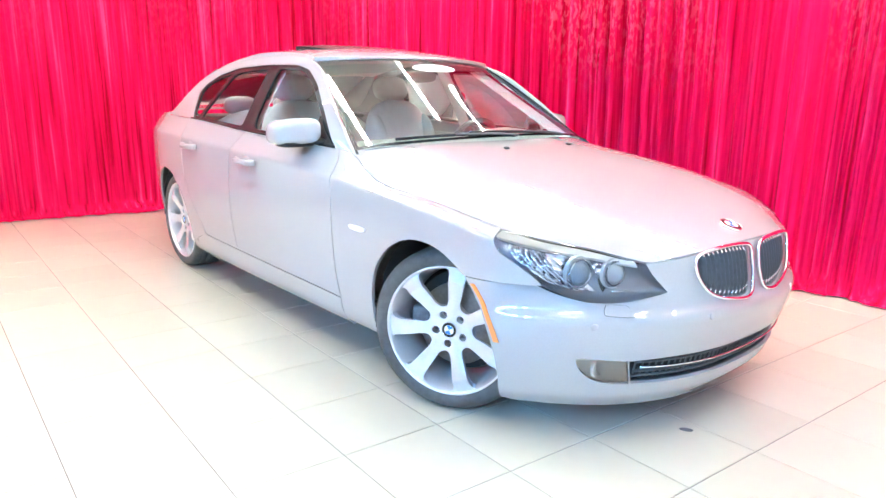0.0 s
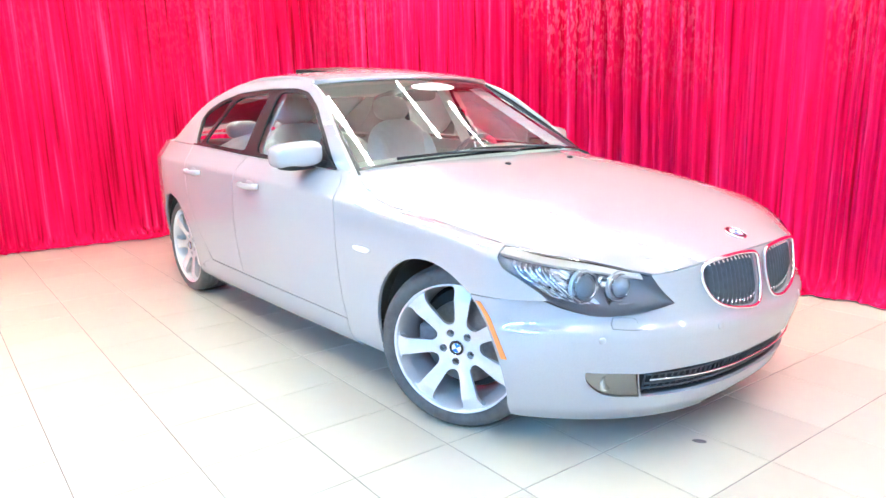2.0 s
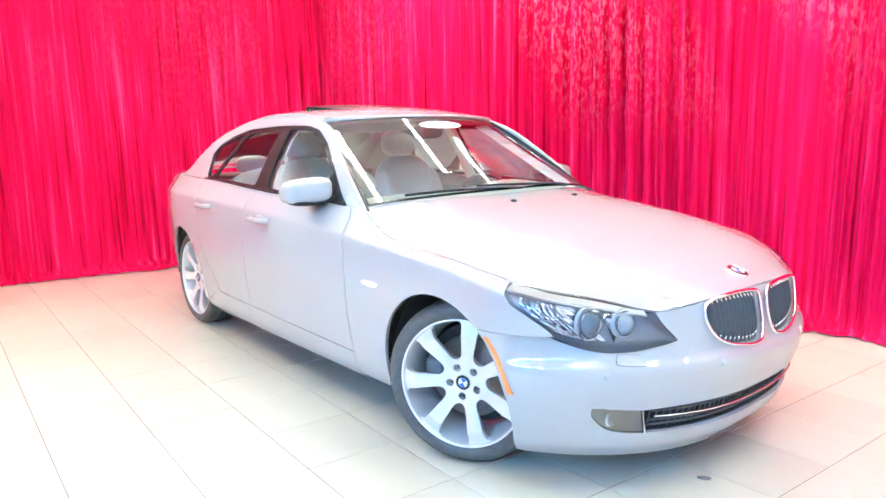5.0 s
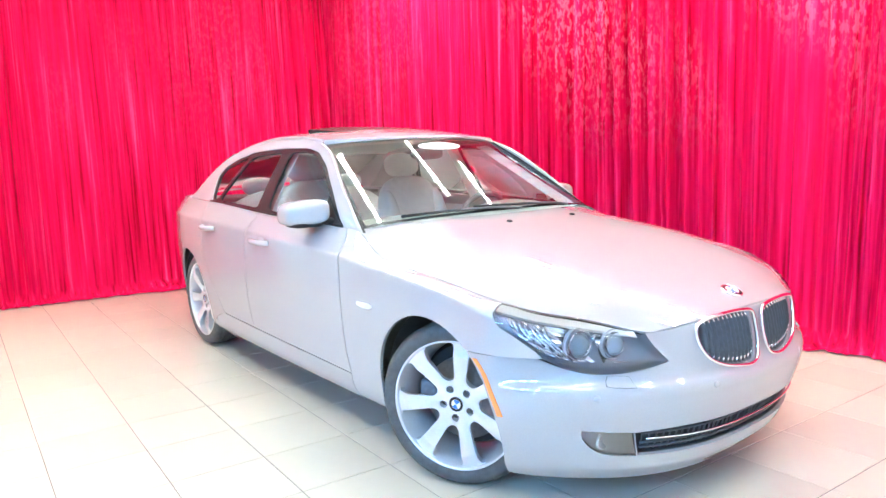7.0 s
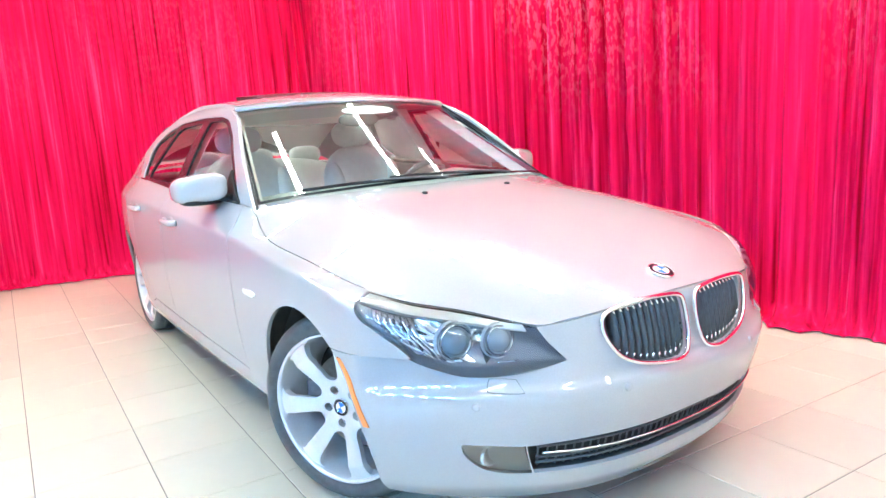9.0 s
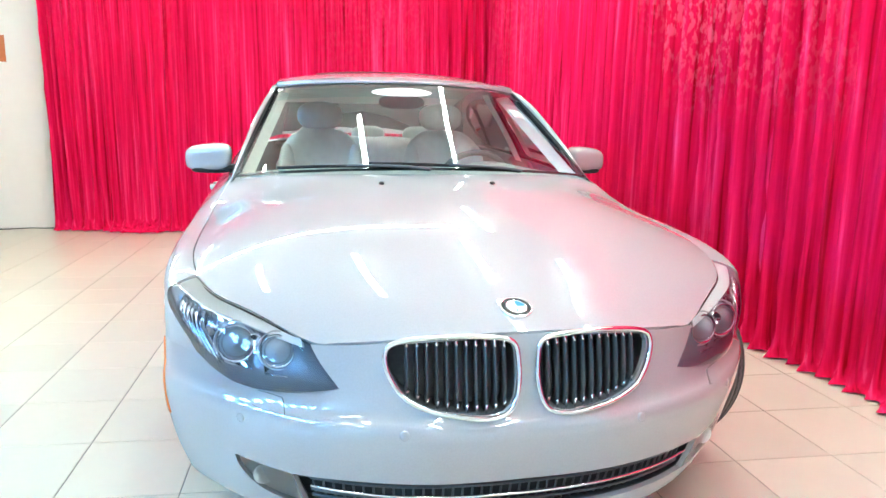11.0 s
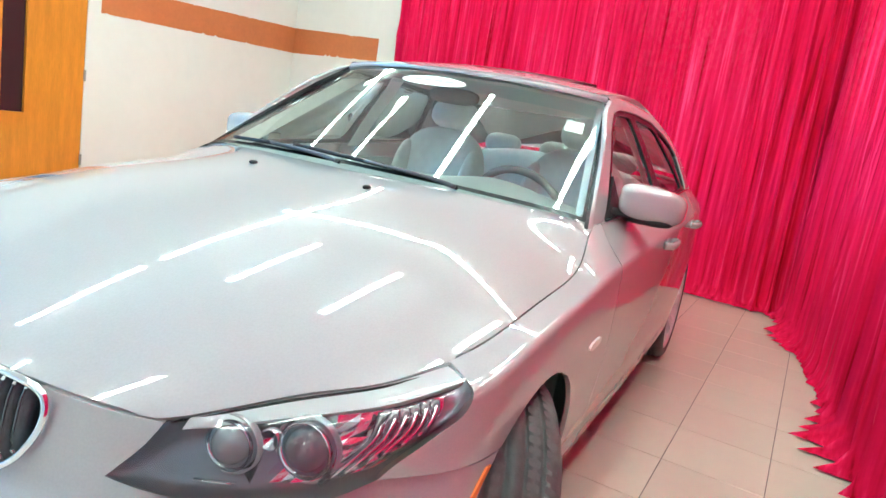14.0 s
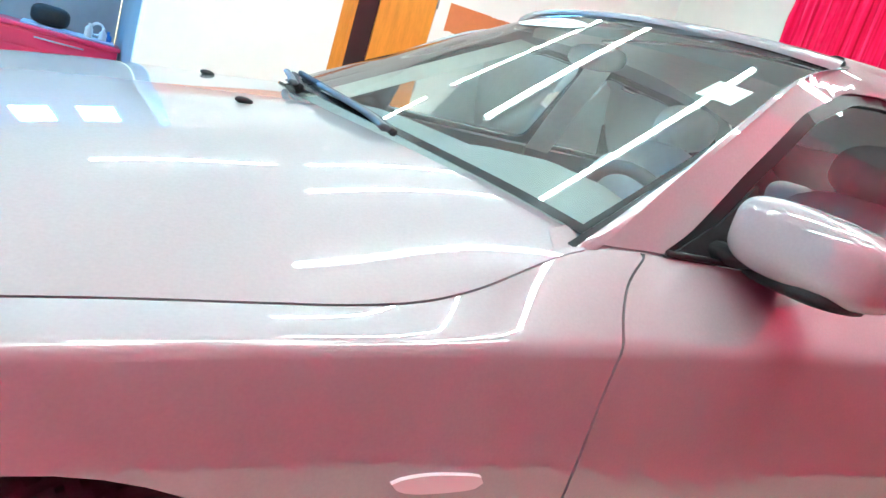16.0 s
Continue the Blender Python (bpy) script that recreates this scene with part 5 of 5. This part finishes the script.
    part("arm", bm, BLACK_PLASTIC, mirror)
    bm = sheet([[(-0.80, 0.968), (-0.98, 0.977), (-0.985, 1.10), (-0.90, 1.03)]], cabin(s, -0.001), 0.03, 0.008, out)
    part("sail_panel", bm, BLACK_PLASTIC, pillar)

# rear screen, boot lid and tail
RS_TOP = [(-2.50, 0.555, 1.330), (-2.60, 0.4, 1.335), (-2.66, 0.2, 1.337), (-2.69, 0.0, 1.337)]
RS_BASE = [(-3.10, 0.61, 1.085), (-3.20, 0.43, 1.092), (-3.28, 0.2, 1.098), (-3.30, 0.0, 1.10)]
rt, rb = both(RS_TOP), both(RS_BASE)
rs = patch(rb, rt, [rb[0], rt[0]], [rb[-1], rt[-1]], 24, 12, (-0.01, 0, 0.012))
w = part("rear_screen", grid_mesh(rs, (-1, 0, 1)), GLASS, car, "sloping rear screen")
w.visible_shadow = False
for s in (-1, 1):
    cs = [cabin(s)(x, z) for x, z in curve([(-2.50, 1.330), (-2.63, 1.265), (-2.78, 1.17), (-2.93, 1.082), (-3.08, 1.036)], 6)]
    re = [Vector(r[0] if s > 0 else r[-1]) for r in rs][::-1]
    cs = [cs[int(round(k))] for k in np.linspace(0, len(cs) - 1, len(re))]
    rows = [[a.lerp(b, t) + Vector((-0.2, s * 0.6, 0.7)) * 0.012 * math.sin(math.pi * t) for a, b in zip(re, cs)] for t in np.linspace(0, 1, 6)]
    part("rear_pillar", grid_mesh(rows, (-0.2, s, 0.6), 0.0), PAINT, car)


def boot_at(x, y):
    u = min(max((x + 3.85) / 0.75, 0), 1)
    q = abs(y) / max(top_y(x), 0.3)
    z = 1.075 + 0.03 * (1 - u) * u - 0.02 * (1 - u)
    if x < -3.66:
        z += 0.012 * (1 - abs(x + 3.73) / 0.09)
    return Vector((x, y, z + (top_z(x) - z) * min(q, 1.02) ** 5))


half = [(0.0, -3.28), (0.4, -3.21), (0.61, -3.10), *[(top_y(x) - 0.002, x) for x in np.linspace(-3.22, -3.80, 16)], (0.4, -3.83), (0.2, -3.85), (0.0, -3.855)]
part("boot_lid", sheet([mirrored(half)[:, ::-1]], boot_at, 0.035, 0.012, (0, 0, 1)), PAINT, car)
tail_rows = []
for z in np.linspace(0.24, 1.0, 16):
    row = []
    for y in np.linspace(-1, 1, 31):
        wy = min(side_y(-3.8, min(z, top_z(-3.8))), 0.80)
        row.append(Vector((-3.89 + 0.08 * abs(y) ** 3 + 0.10 * max(0, (z - 0.62)) * 0.6 + (0.06 if z < 0.3 else 0.0), y * wy, z)))
    tail_rows.append(row)
tail = part("tail", grid_mesh(tail_rows, (-1, 0, 0), 0.01), PAINT, car)
for s in (-1, 1):
    bm = bmesh.new()
    blob(bm, (-3.82, s * 0.45, 0.84), (0.055, 0.17, 0.075), (3, 2.6), 20, 12)
    part("tail_lamp", bm, RED_LENS, tail, "wrap-round red tail lamp")

# dark cowl with wipers
cowl_rows = [[Vector((p[0] - 0.02, p[1], p[2] - 0.028)) for p in ws_base], [Vector((x, y, hood_z(x, y) - 0.024)) for x, y in [(q[0] + 0.075, q[1] * 1.0) for q in ws_base]]]
cowl = part("cowl_panel", grid_mesh(cowl_rows, (0, 0, 1)), BLACK_PLASTIC, car)
base_line = np.array(ws_base)[np.argsort(np.array(ws_base)[:, 1])]
for pts in ([(0.40, -0.012), (0.30, 0.004), (0.05, 0.018), (-0.24, 0.03)], [(0.0, -0.012), (-0.12, 0.006), (-0.36, 0.018), (-0.60, 0.022)]):
    # arms lie on the glass, a little above its foot
    line = []
    for y, up in curve([(*q, 0) for q in pts], 8)[:, :2]:
        x, z = (float(np.interp(y, base_line[:, 1], base_line[:, k])) for k in (0, 2))
        line.append(Vector((x - up, y, z + 0.56 * up + 0.012)))
    bm = bmesh.new()
    tube(bm, line, 0.008, 6, flat=0.9)
    part("wiper_blade", bm, BLACK_PLASTIC, cowl)
    bm = bmesh.new()
    tube(bm, [Vector(p) + Vector((0.018, 0, 0.004)) for p in line[: len(line) * 2 // 3]], [0.012 - 0.006 * i / len(line) for i in range(len(line) * 2 // 3)], 6, flat=0.6)
    part("wiper_arm", bm, GRILLE, cowl)

# painted corners between hood, fender and windscreen
wb = np.array(ws_base)[np.argsort(np.array(ws_base)[:, 1])]
hb = back[np.argsort(back[:, 1])]
for s in (-1, 1):
    rows = [[], []]
    for y in np.linspace(0.56, 0.772, 12):
        x = np.interp(y, hb[:, 1], hb[:, 0])
        rows[0].append(Vector((x + 0.004, s * y, hood_z(x, y) - 0.004)))
        rows[1].append(Vector((np.interp(y, wb[:, 1], wb[:, 0]) - 0.004, s * y, np.interp(y, wb[:, 1], wb[:, 2]) - 0.002)))
    part("cowl_corner", grid_mesh(rows, (0.3, 0, 1)), PAINT, car)
    rows = [[Vector((x, s * (top_y(x) - 0.003), top_z(x) - 0.002)) for x in np.linspace(-0.58, -0.78, 14)], [Vector((x - 0.01, s * (top_y(x) - 0.05), top_z(x) + 0.026)) for x in np.linspace(-0.58, -0.78, 14)]]
    part("pillar_foot", grid_mesh(rows, (0, s, 1)), PAINT, car)

# stickers on the windscreen
def on_ws(u, v, lift=-0.006):
    i, j = u * 40, v * 24
    i0, j0 = min(int(i), 39), min(int(j), 23)
    a, b = i - i0, j - j0
    p = (1 - b) * ((1 - a) * ws[j0][i0] + a * ws[j0][i0 + 1]) + b * ((1 - a) * ws[j0 + 1][i0] + a * ws[j0 + 1][i0 + 1])
    return Vector(p) + Vector((0.55, 0, 0.83)) * lift


loop = [(0.5 + 0.018 + 0.110 * math.cos(t), 0.882 + 0.055 * math.sin(t)) for t in np.linspace(0, 2 * math.pi, 40, endpoint=False)]
part("oval_sticker", sheet([loop], lambda u, v: on_ws(u, v, 0.002), 0.02, 0.0, (1, 0, 1)), STICKER, glass, "white oval sticker with faint grey print")
for k in range(4):
    u0 = 0.45 + 0.035 * k
    bm = sheet([[(u0, 0.868), (u0 + 0.026, 0.868), (u0 + 0.026, 0.896), (u0, 0.896)]], lambda u, v: on_ws(u, v, 0.004), 0.02, 0.0, (1, 0, 1))
    part("print_bar", bm, INK, glass)
loop = [(0.05, 0.66), (0.10, 0.66), (0.10, 0.765), (0.05, 0.765)]
part("inspection_sticker", sheet([loop], on_ws, 0.02, 0.0, (1, 0, 1)), STICKER, glass, "small white paper sticker")


# wheels
def wheel(cx, s, steer, hub=0.80, camber=0.0):
    hub_y = s * hub
    m = Matrix.Translation((cx, hub_y - s * 0.06, HUB_Z + 0.0016 * camber)) @ pose(0, 0, 0, 0, 0, steer) @ pose(0, 0, 0, -camber * s) @ pose(0, 0, 0, -90 * s) @ pose(0, 0, 0, 0, 0, 29)
    # the wheel's own z points outwards; face at z = 0.06
    R = 0.255
    spokes = 7
    holes = []
    for k in range(spokes):
        a = 2 * math.pi * (k + 0.5) / spokes
        pts = []
        for r, w in ((0.092, 0.0), (0.103, 0.022), (0.15, 0.041), (0.20, 0.060), (0.227, 0.066), (0.240, 0.054), (0.2445, 0.0)):
            pts.append((r, w))
        poly = [(r, w) for r, w in pts] + [(r, -w) for r, w in pts[-2:0:-1]]
        holes.append(curve([(r * math.cos(a) - w * math.sin(a), r * math.sin(a) + w * math.cos(a)) for r, w in poly], 4, True))
    disc = [(R * math.cos(t), R * math.sin(t)) for t in np.linspace(0, 2 * math.pi, 72, endpoint=False)]
    lugs = [[(0.060 * math.cos(2 * math.pi * k / 5 + 0.3) + 0.0165 * math.cos(t), 0.060 * math.sin(2 * math.pi * k / 5 + 0.3) + 0.0165 * math.sin(t)) for t in np.linspace(0, 2 * math.pi, 12, endpoint=False)] for k in range(5)]

    def face(x, y):
        r = math.hypot(x, y)
        h = 0.052 + 0.028 * min(r / 0.2, 1) ** 2 - (0.010 * max(0.0, (r - 0.2) / 0.038))
        a = (math.atan2(y, x) * spokes / (2 * math.pi)) % 1.0
        ridge = 0.006 * math.cos(2 * math.pi * a) * min(max((r - 0.05) / 0.06, 0), 1)
        return m @ Vector((x, y, h + ridge))
    bm = sheet([disc, *holes, *lugs], face, 0.0125, 0.028, m.to_3x3() @ Vector((0, 0, 1)))
    w = part("wheel", bm, ALLOY, car, "seven-spoke silver alloy wheel")
    bm = bmesh.new()
    lathe(bm, [(0.260, 0.078), (0.258, 0.086), (0.253, 0.088), (0.2485, 0.076), (0.241, 0.05), (0.232, 0.01), (0.224, -0.04), (0.220, -0.10), (0.248, -0.13), (0.258, -0.13)], 72, m)
    part("rim", bm, ALLOY, w)
    bm = bmesh.new()
    prof = [(0.248, 0.066), (0.257, 0.083), (0.274, 0.093), (0.294, 0.092), (0.310, 0.082), (0.3205, 0.064)]
    for g in (0.042, 0.004, -0.038, -0.076):
        prof += [(0.3245, g + 0.006), (0.3170, g + 0.004), (0.3170, g - 0.004), (0.3245, g - 0.006)]
    prof += [(0.320, -0.108), (0.310, -0.124), (0.294, -0.134), (0.272, -0.134), (0.256, -0.128), (0.248, -0.11)]
    lathe(bm, prof, 84, m)
    part("tyre", bm, RUBBER, w, "low-profile black tyre")
    # tread blocks across the shoulders
    bm = bmesh.new()
    for k in range(84):
        a = 2 * math.pi * k / 84
        for z0, z1, tw in ((0.046, 0.072, 0.02), (-0.116, -0.084, -0.02), (0.008, 0.034, 0.012), (-0.066, -0.046, -0.012)):
            vs = []
            for aa, z, r in ((a, z0, 0.3250), (a + 0.045, z0, 0.3250), (a + 0.045 + tw, z1, 0.3250 if z1 < 0.05 and z0 > -0.09 else 0.3185), (a + tw, z1, 0.3250 if z1 < 0.05 and z0 > -0.09 else 0.3185)):
                vs.append(bm.verts.new(m @ Vector((r * math.cos(aa), r * math.sin(aa), z))))
            bm.faces.new(vs)
    tagged(part("tread", bm, RUBBER, w, smooth=False), kind="stuff")
    badge("centre_cap", w, m @ Matrix.Translation((0, 0, 0.060)), 0.031)
    for l in lugs:
        c = np.mean(l, axis=0)
        bm = bmesh.new()
        lathe(bm, [(0.0, 0.036), (0.008, 0.036), (0.009, 0.032), (0.009, 0.02)], 6, m @ Matrix.Translation((c[0], c[1], 0)))
        part("wheel_bolt", bm, CAST, w)
    bm = bmesh.new()
    lathe(bm, [(0.0, 0.004), (0.085, 0.006), (0.087, -0.012), (0.165, -0.012), (0.165, -0.036), (0.0, -0.036)], 48, m)
    part("brake_disc", bm, STEEL, w)
    bm = bmesh.new()
    box(bm, -0.06, 0.06, 0.105, 0.185, -0.055, 0.018, 0.014, m @ pose(0, 0, 0, 0, 0, 60 if s < 0 else 110))
    part("brake_caliper", bm, CAST, w)
    bm = bmesh.new()
    lathe(bm, [(0.0, -0.075), (0.205, -0.075)], 40, m)
    part("dust_shield", bm, DARK_GAP, w)
    return w


wheel(0.004, -1, 26, 0.803)
wheel(0.0, 1, 32, 0.865, 7.0)
wheel(REAR_X, -1, 0, 0.79)
wheel(REAR_X, 1, 0, 0.835)

# wheel wells, floor pan and inner shell
for cx, r, y_out in ((0.0, 0.385, 0.83), (REAR_X, 0.385, 0.80)):
    for s in (-1, 1):
        bm = bmesh.new()
        arcs = []
        for y in (y_out, 0.42):
            arcs.append([Vector((cx + r * math.cos(a) * (1.0 if y > 0.5 else 1.04), s * y, HUB_Z + (r - (0.012 if y > 0.5 else 0)) * math.sin(a))) for a in np.linspace(-0.05, math.pi + 0.05, 30)])
        bm = grid_mesh(arcs)
        vs = [bm.verts.new(p - Vector((0, s * 0.0, 0))) for p in arcs[1]]
        bm.faces.new(vs)
        part("wheel_well", bm, DARK_GAP, car, smooth=False)
bm = bmesh.new()
box(bm, -2.45, -0.40, -0.82, 0.82, 0.19, 0.215)
box(bm, 0.40, 0.55, -0.48, 0.48, 0.20, 0.22)
box(bm, -3.75, -3.2, -0.50, 0.50, 0.27, 0.30)
box(bm, -0.40, 0.40, -0.42, 0.42, 0.19, 0.22)
box(bm, -3.2, -2.45, -0.42, 0.42, 0.24, 0.27)
part("floor_pan", bm, DARK_GAP, car, smooth=False)
bm = bmesh.new()
box(bm, -0.38, 0.60, -0.62, 0.62, 0.50, 0.62)
part("engine_cover", bm, DARK_GAP, car, smooth=False)
bm = bmesh.new()
for s in (-1, 1):
    box(bm, -2.38, -0.66, s * 0.76 - 0.015, s * 0.76 + 0.015, 0.23, 0.93)
box(bm, -0.72, -0.70, -0.74, 0.74, 0.23, 0.93)
part("inner_shell", bm, DASH, car, smooth=False)

# ---- cabin fittings ----
dash_rows = []
for x, z, w in ((-0.60, 0.955, 0.70), (-0.72, 0.985, 0.715), (-0.86, 0.99, 0.725), (-0.98, 0.975, 0.73), (-1.03, 0.93, 0.73), (-1.02, 0.80, 0.73), (-0.98, 0.66, 0.72)):
    dash_rows.append([Vector((x, y * w, z + (0.035 * math.exp(-((y * w - 0.37) / 0.16) ** 2) if x > -1.0 and x < -0.7 else 0) - 0.02 * abs(y) ** 4)) for y in np.linspace(-1, 1, 31)])
part("dashboard", grid_mesh(dash_rows, (-0.3, 0, 1)), DASH, car)
bm = bmesh.new()
box(bm, -2.0, -1.0, -0.12, 0.12, 0.30, 0.60, 0.03)
part("centre_console", bm, DASH, car)


def seat(cx, cy, wide, name, steep=14):
    bm = bmesh.new()
    blob(bm, (cx, cy, 0.50), (0.27, wide, 0.085), (3.2, 2.8), 28, 14)
    cushion = part(name, bm, LEATHER, car, "grey leather seat")
    bm = bmesh.new()
    m = pose(0, 0, 0, 0, -steep, 0)
    blob(bm, (cx - 0.33, cy, 0.83), (0.085, wide, 0.33), (3.0, 2.8), 28, 16, m)
    part("backrest", bm, LEATHER, cushion)
    for k in (-1, 1):
        bm = bmesh.new()
        blob(bm, (cx - 0.29, cy + k * wide * 0.78, 0.80), (0.09, wide * 0.22, 0.27), (2.4, 2.4), 18, 12, m)
        part("bolster", bm, LEATHER, cushion)
    bm = bmesh.new()
    blob(bm, (cx - 0.445, cy, 1.225), (0.055, 0.135, 0.082), (2.8, 2.6), 24, 12, m)
    part("headrest", bm, LEATHER, cushion)
    for k in (-1, 1):
        bm = bmesh.new()
        tube(bm, [(cx - 0.425, cy + k * 0.055, 1.10), (cx - 0.44, cy + k * 0.055, 1.20)], 0.007, 8)
        part("headrest_post", bm, CHROME, cushion)


for cy in (-0.37, 0.37):
    seat(-1.52, cy, 0.255, "front_seat")
bm = bmesh.new()
blob(bm, (-2.30, 0, 0.50), (0.28, 0.66, 0.09), (3.4, 2.8), 36, 14)
bench = part("rear_seat", bm, LEATHER, car, "grey leather rear bench")
bm = bmesh.new()
blob(bm, (-2.62, 0, 0.80), (0.09, 0.66, 0.30), (3.4, 2.8), 36, 14, pose(0, 0, 0, 0, -18, 0))
part("backrest", bm, LEATHER, bench)
for cy in (-0.37, 0.0, 0.37):
    bm = bmesh.new()
    blob(bm, (-2.72, cy, 1.10), (0.05, 0.12, 0.065), (2.8, 2.6), 20, 10)
    part("headrest", bm, LEATHER, bench)
bm = bmesh.new()
box(bm, -3.2, -2.72, -0.66, 0.66, 1.0, 1.03, 0.01)
part("parcel_shelf", bm, LEATHER_DARK, car)
# steering wheel
m = Matrix.Translation((-1.14, 0.37, 0.885)) @ pose(0, 0, 0, 0, -66, 0)
bm = bmesh.new()
tube(bm, [m @ Vector((0.185 * math.cos(a), 0.185 * math.sin(a), 0)) for a in np.linspace(0, 2 * math.pi, 40, endpoint=False)], 0.016, 10, closed=True)
sw = part("steering_wheel", bm, LEATHER_DARK, car)
bm = bmesh.new()
blob(bm, m @ Vector((0, 0, -0.005)), (0.07, 0.075, 0.03), (2.5, 2.5), 20, 10, m.to_3x3().to_4x4())
part("horn_pad", bm, DASH, sw)
for a in (math.pi / 2, -math.pi / 2, math.pi):
    bm = bmesh.new()
    tube(bm, [m @ Vector((0.05 * math.cos(a), 0.05 * math.sin(a), 0)), m @ Vector((0.18 * math.cos(a), 0.18 * math.sin(a), 0))], 0.016, 8, flat=0.6)
    part("spoke", bm, DASH, sw)
# rear-view mirror, headlining, inner pillars
bm = bmesh.new()
blob(bm, (-1.17, 0.0, 1.295), (0.02, 0.115, 0.034), (2.8, 2.6), 24, 12)
part("interior_mirror", bm, BLACK_PLASTIC, car)
bm = sheet([mirrored([(0.0, -1.16), (0.40, -1.22), (0.57, -1.33), (0.57, -2.46), (0.3, -2.6), (0.0, -2.62)])[:, ::-1]], lambda x, y: roof_at(x, y) - Vector((0, 0, 0.035)), 0.06, 0.0, (0, 0, -1))
part("headlining", bm, TRIM_PALE, car)
for s in (-1, 1):
    rows = [[Vector(r[0] if s > 0 else r[-1]) + Vector((-0.03, -s * 0.012, -0.012)) for r in ws], [Vector(r[0] if s > 0 else r[-1]) + Vector((-0.09, -s * 0.06, -0.02)) for r in ws]]
    part("pillar_trim", grid_mesh(rows), TRIM_PALE, car)
    rows = [[cabin(s, 0.05)(x, z) for z in (0.98, 1.1, 1.2, 1.3, 1.36)] for x in (-1.60, -1.72)]
    part("post_trim", grid_mesh(rows), TRIM_PALE, car)


# ---- floor tiles, each its own piece on one mesh ----
TILE_U, TILE_V = Vector((0.4022, -0.0157, 0)), Vector((0.0271, 0.3892, 0))
TILE_O = Vector((-0.3184, -1.2953, 0))


def tile_into(bm, p):
    """One tile with a chamfered rim; the joints lie between the tiles."""
    rings = []
    for inset, z in ((0.0044, -0.01), (0.0044, -0.0014), (0.0080, 0.0)):
        rings.append([bm.verts.new(p + TILE_U * (a * (0.5 - inset)) + TILE_V * (b * (0.5 - inset)) + Vector((0, 0, z))) for a, b in ((-1, -1), (1, -1), (1, 1), (-1, 1))])
    for r0, r1 in zip(rings, rings[1:]):
        for k in range(4):
            bm.faces.new((r0[k], r0[(k + 1) % 4], r1[(k + 1) % 4], r1[k]))
    bm.faces.new(rings[-1])


bm = bmesh.new()
tile_into(bm, Vector())
tile_mesh = bpy.data.meshes.new("tile")
bm.to_mesh(tile_mesh)
bm.free()
tile_mesh.materials.append(TILE)
far_tiles = bmesh.new()
count = 0
for i in range(-18, 20):
    for j in range(-20, 14):
        p = TILE_O + TILE_U * (i + 0.5) + TILE_V * (j + 0.5)
        if not (BACK_X + 0.06 < p.x < FRONT_X - 0.06 and STRIP_Y - 0.2 < p.y < SIDE_Y - 0.06) and not (p.x > WALL_END + 0.06 and BAY_Y + 0.06 < p.y <= STRIP_Y + 0.2 and p.x < FRONT_X - 0.06):
            continue
        if -5.4 < p.x < 1.6 and -2.9 < p.y < 2.0 and count < 300:
            t = new("tile", tile_mesh)
            t.location = p
            t.parent = floor
            count += 1
        else:
            tile_into(far_tiles, p)
tagged(part("tiles_far", far_tiles, TILE, floor, smooth=False), kind="stuff")

# a dark scuff of dirt on the floor before the bumper
bm = bmesh.new()
blob(bm, (0.73, -0.226, 0.002), (0.026, 0.014, 0.003), (2, 2), 14, 6, pose(0, 0, 0, 0, 0, 35))
tagged(part("dirt_crumb", bm, CAST), "small dark crumb of dirt on the tiles", "dirt")
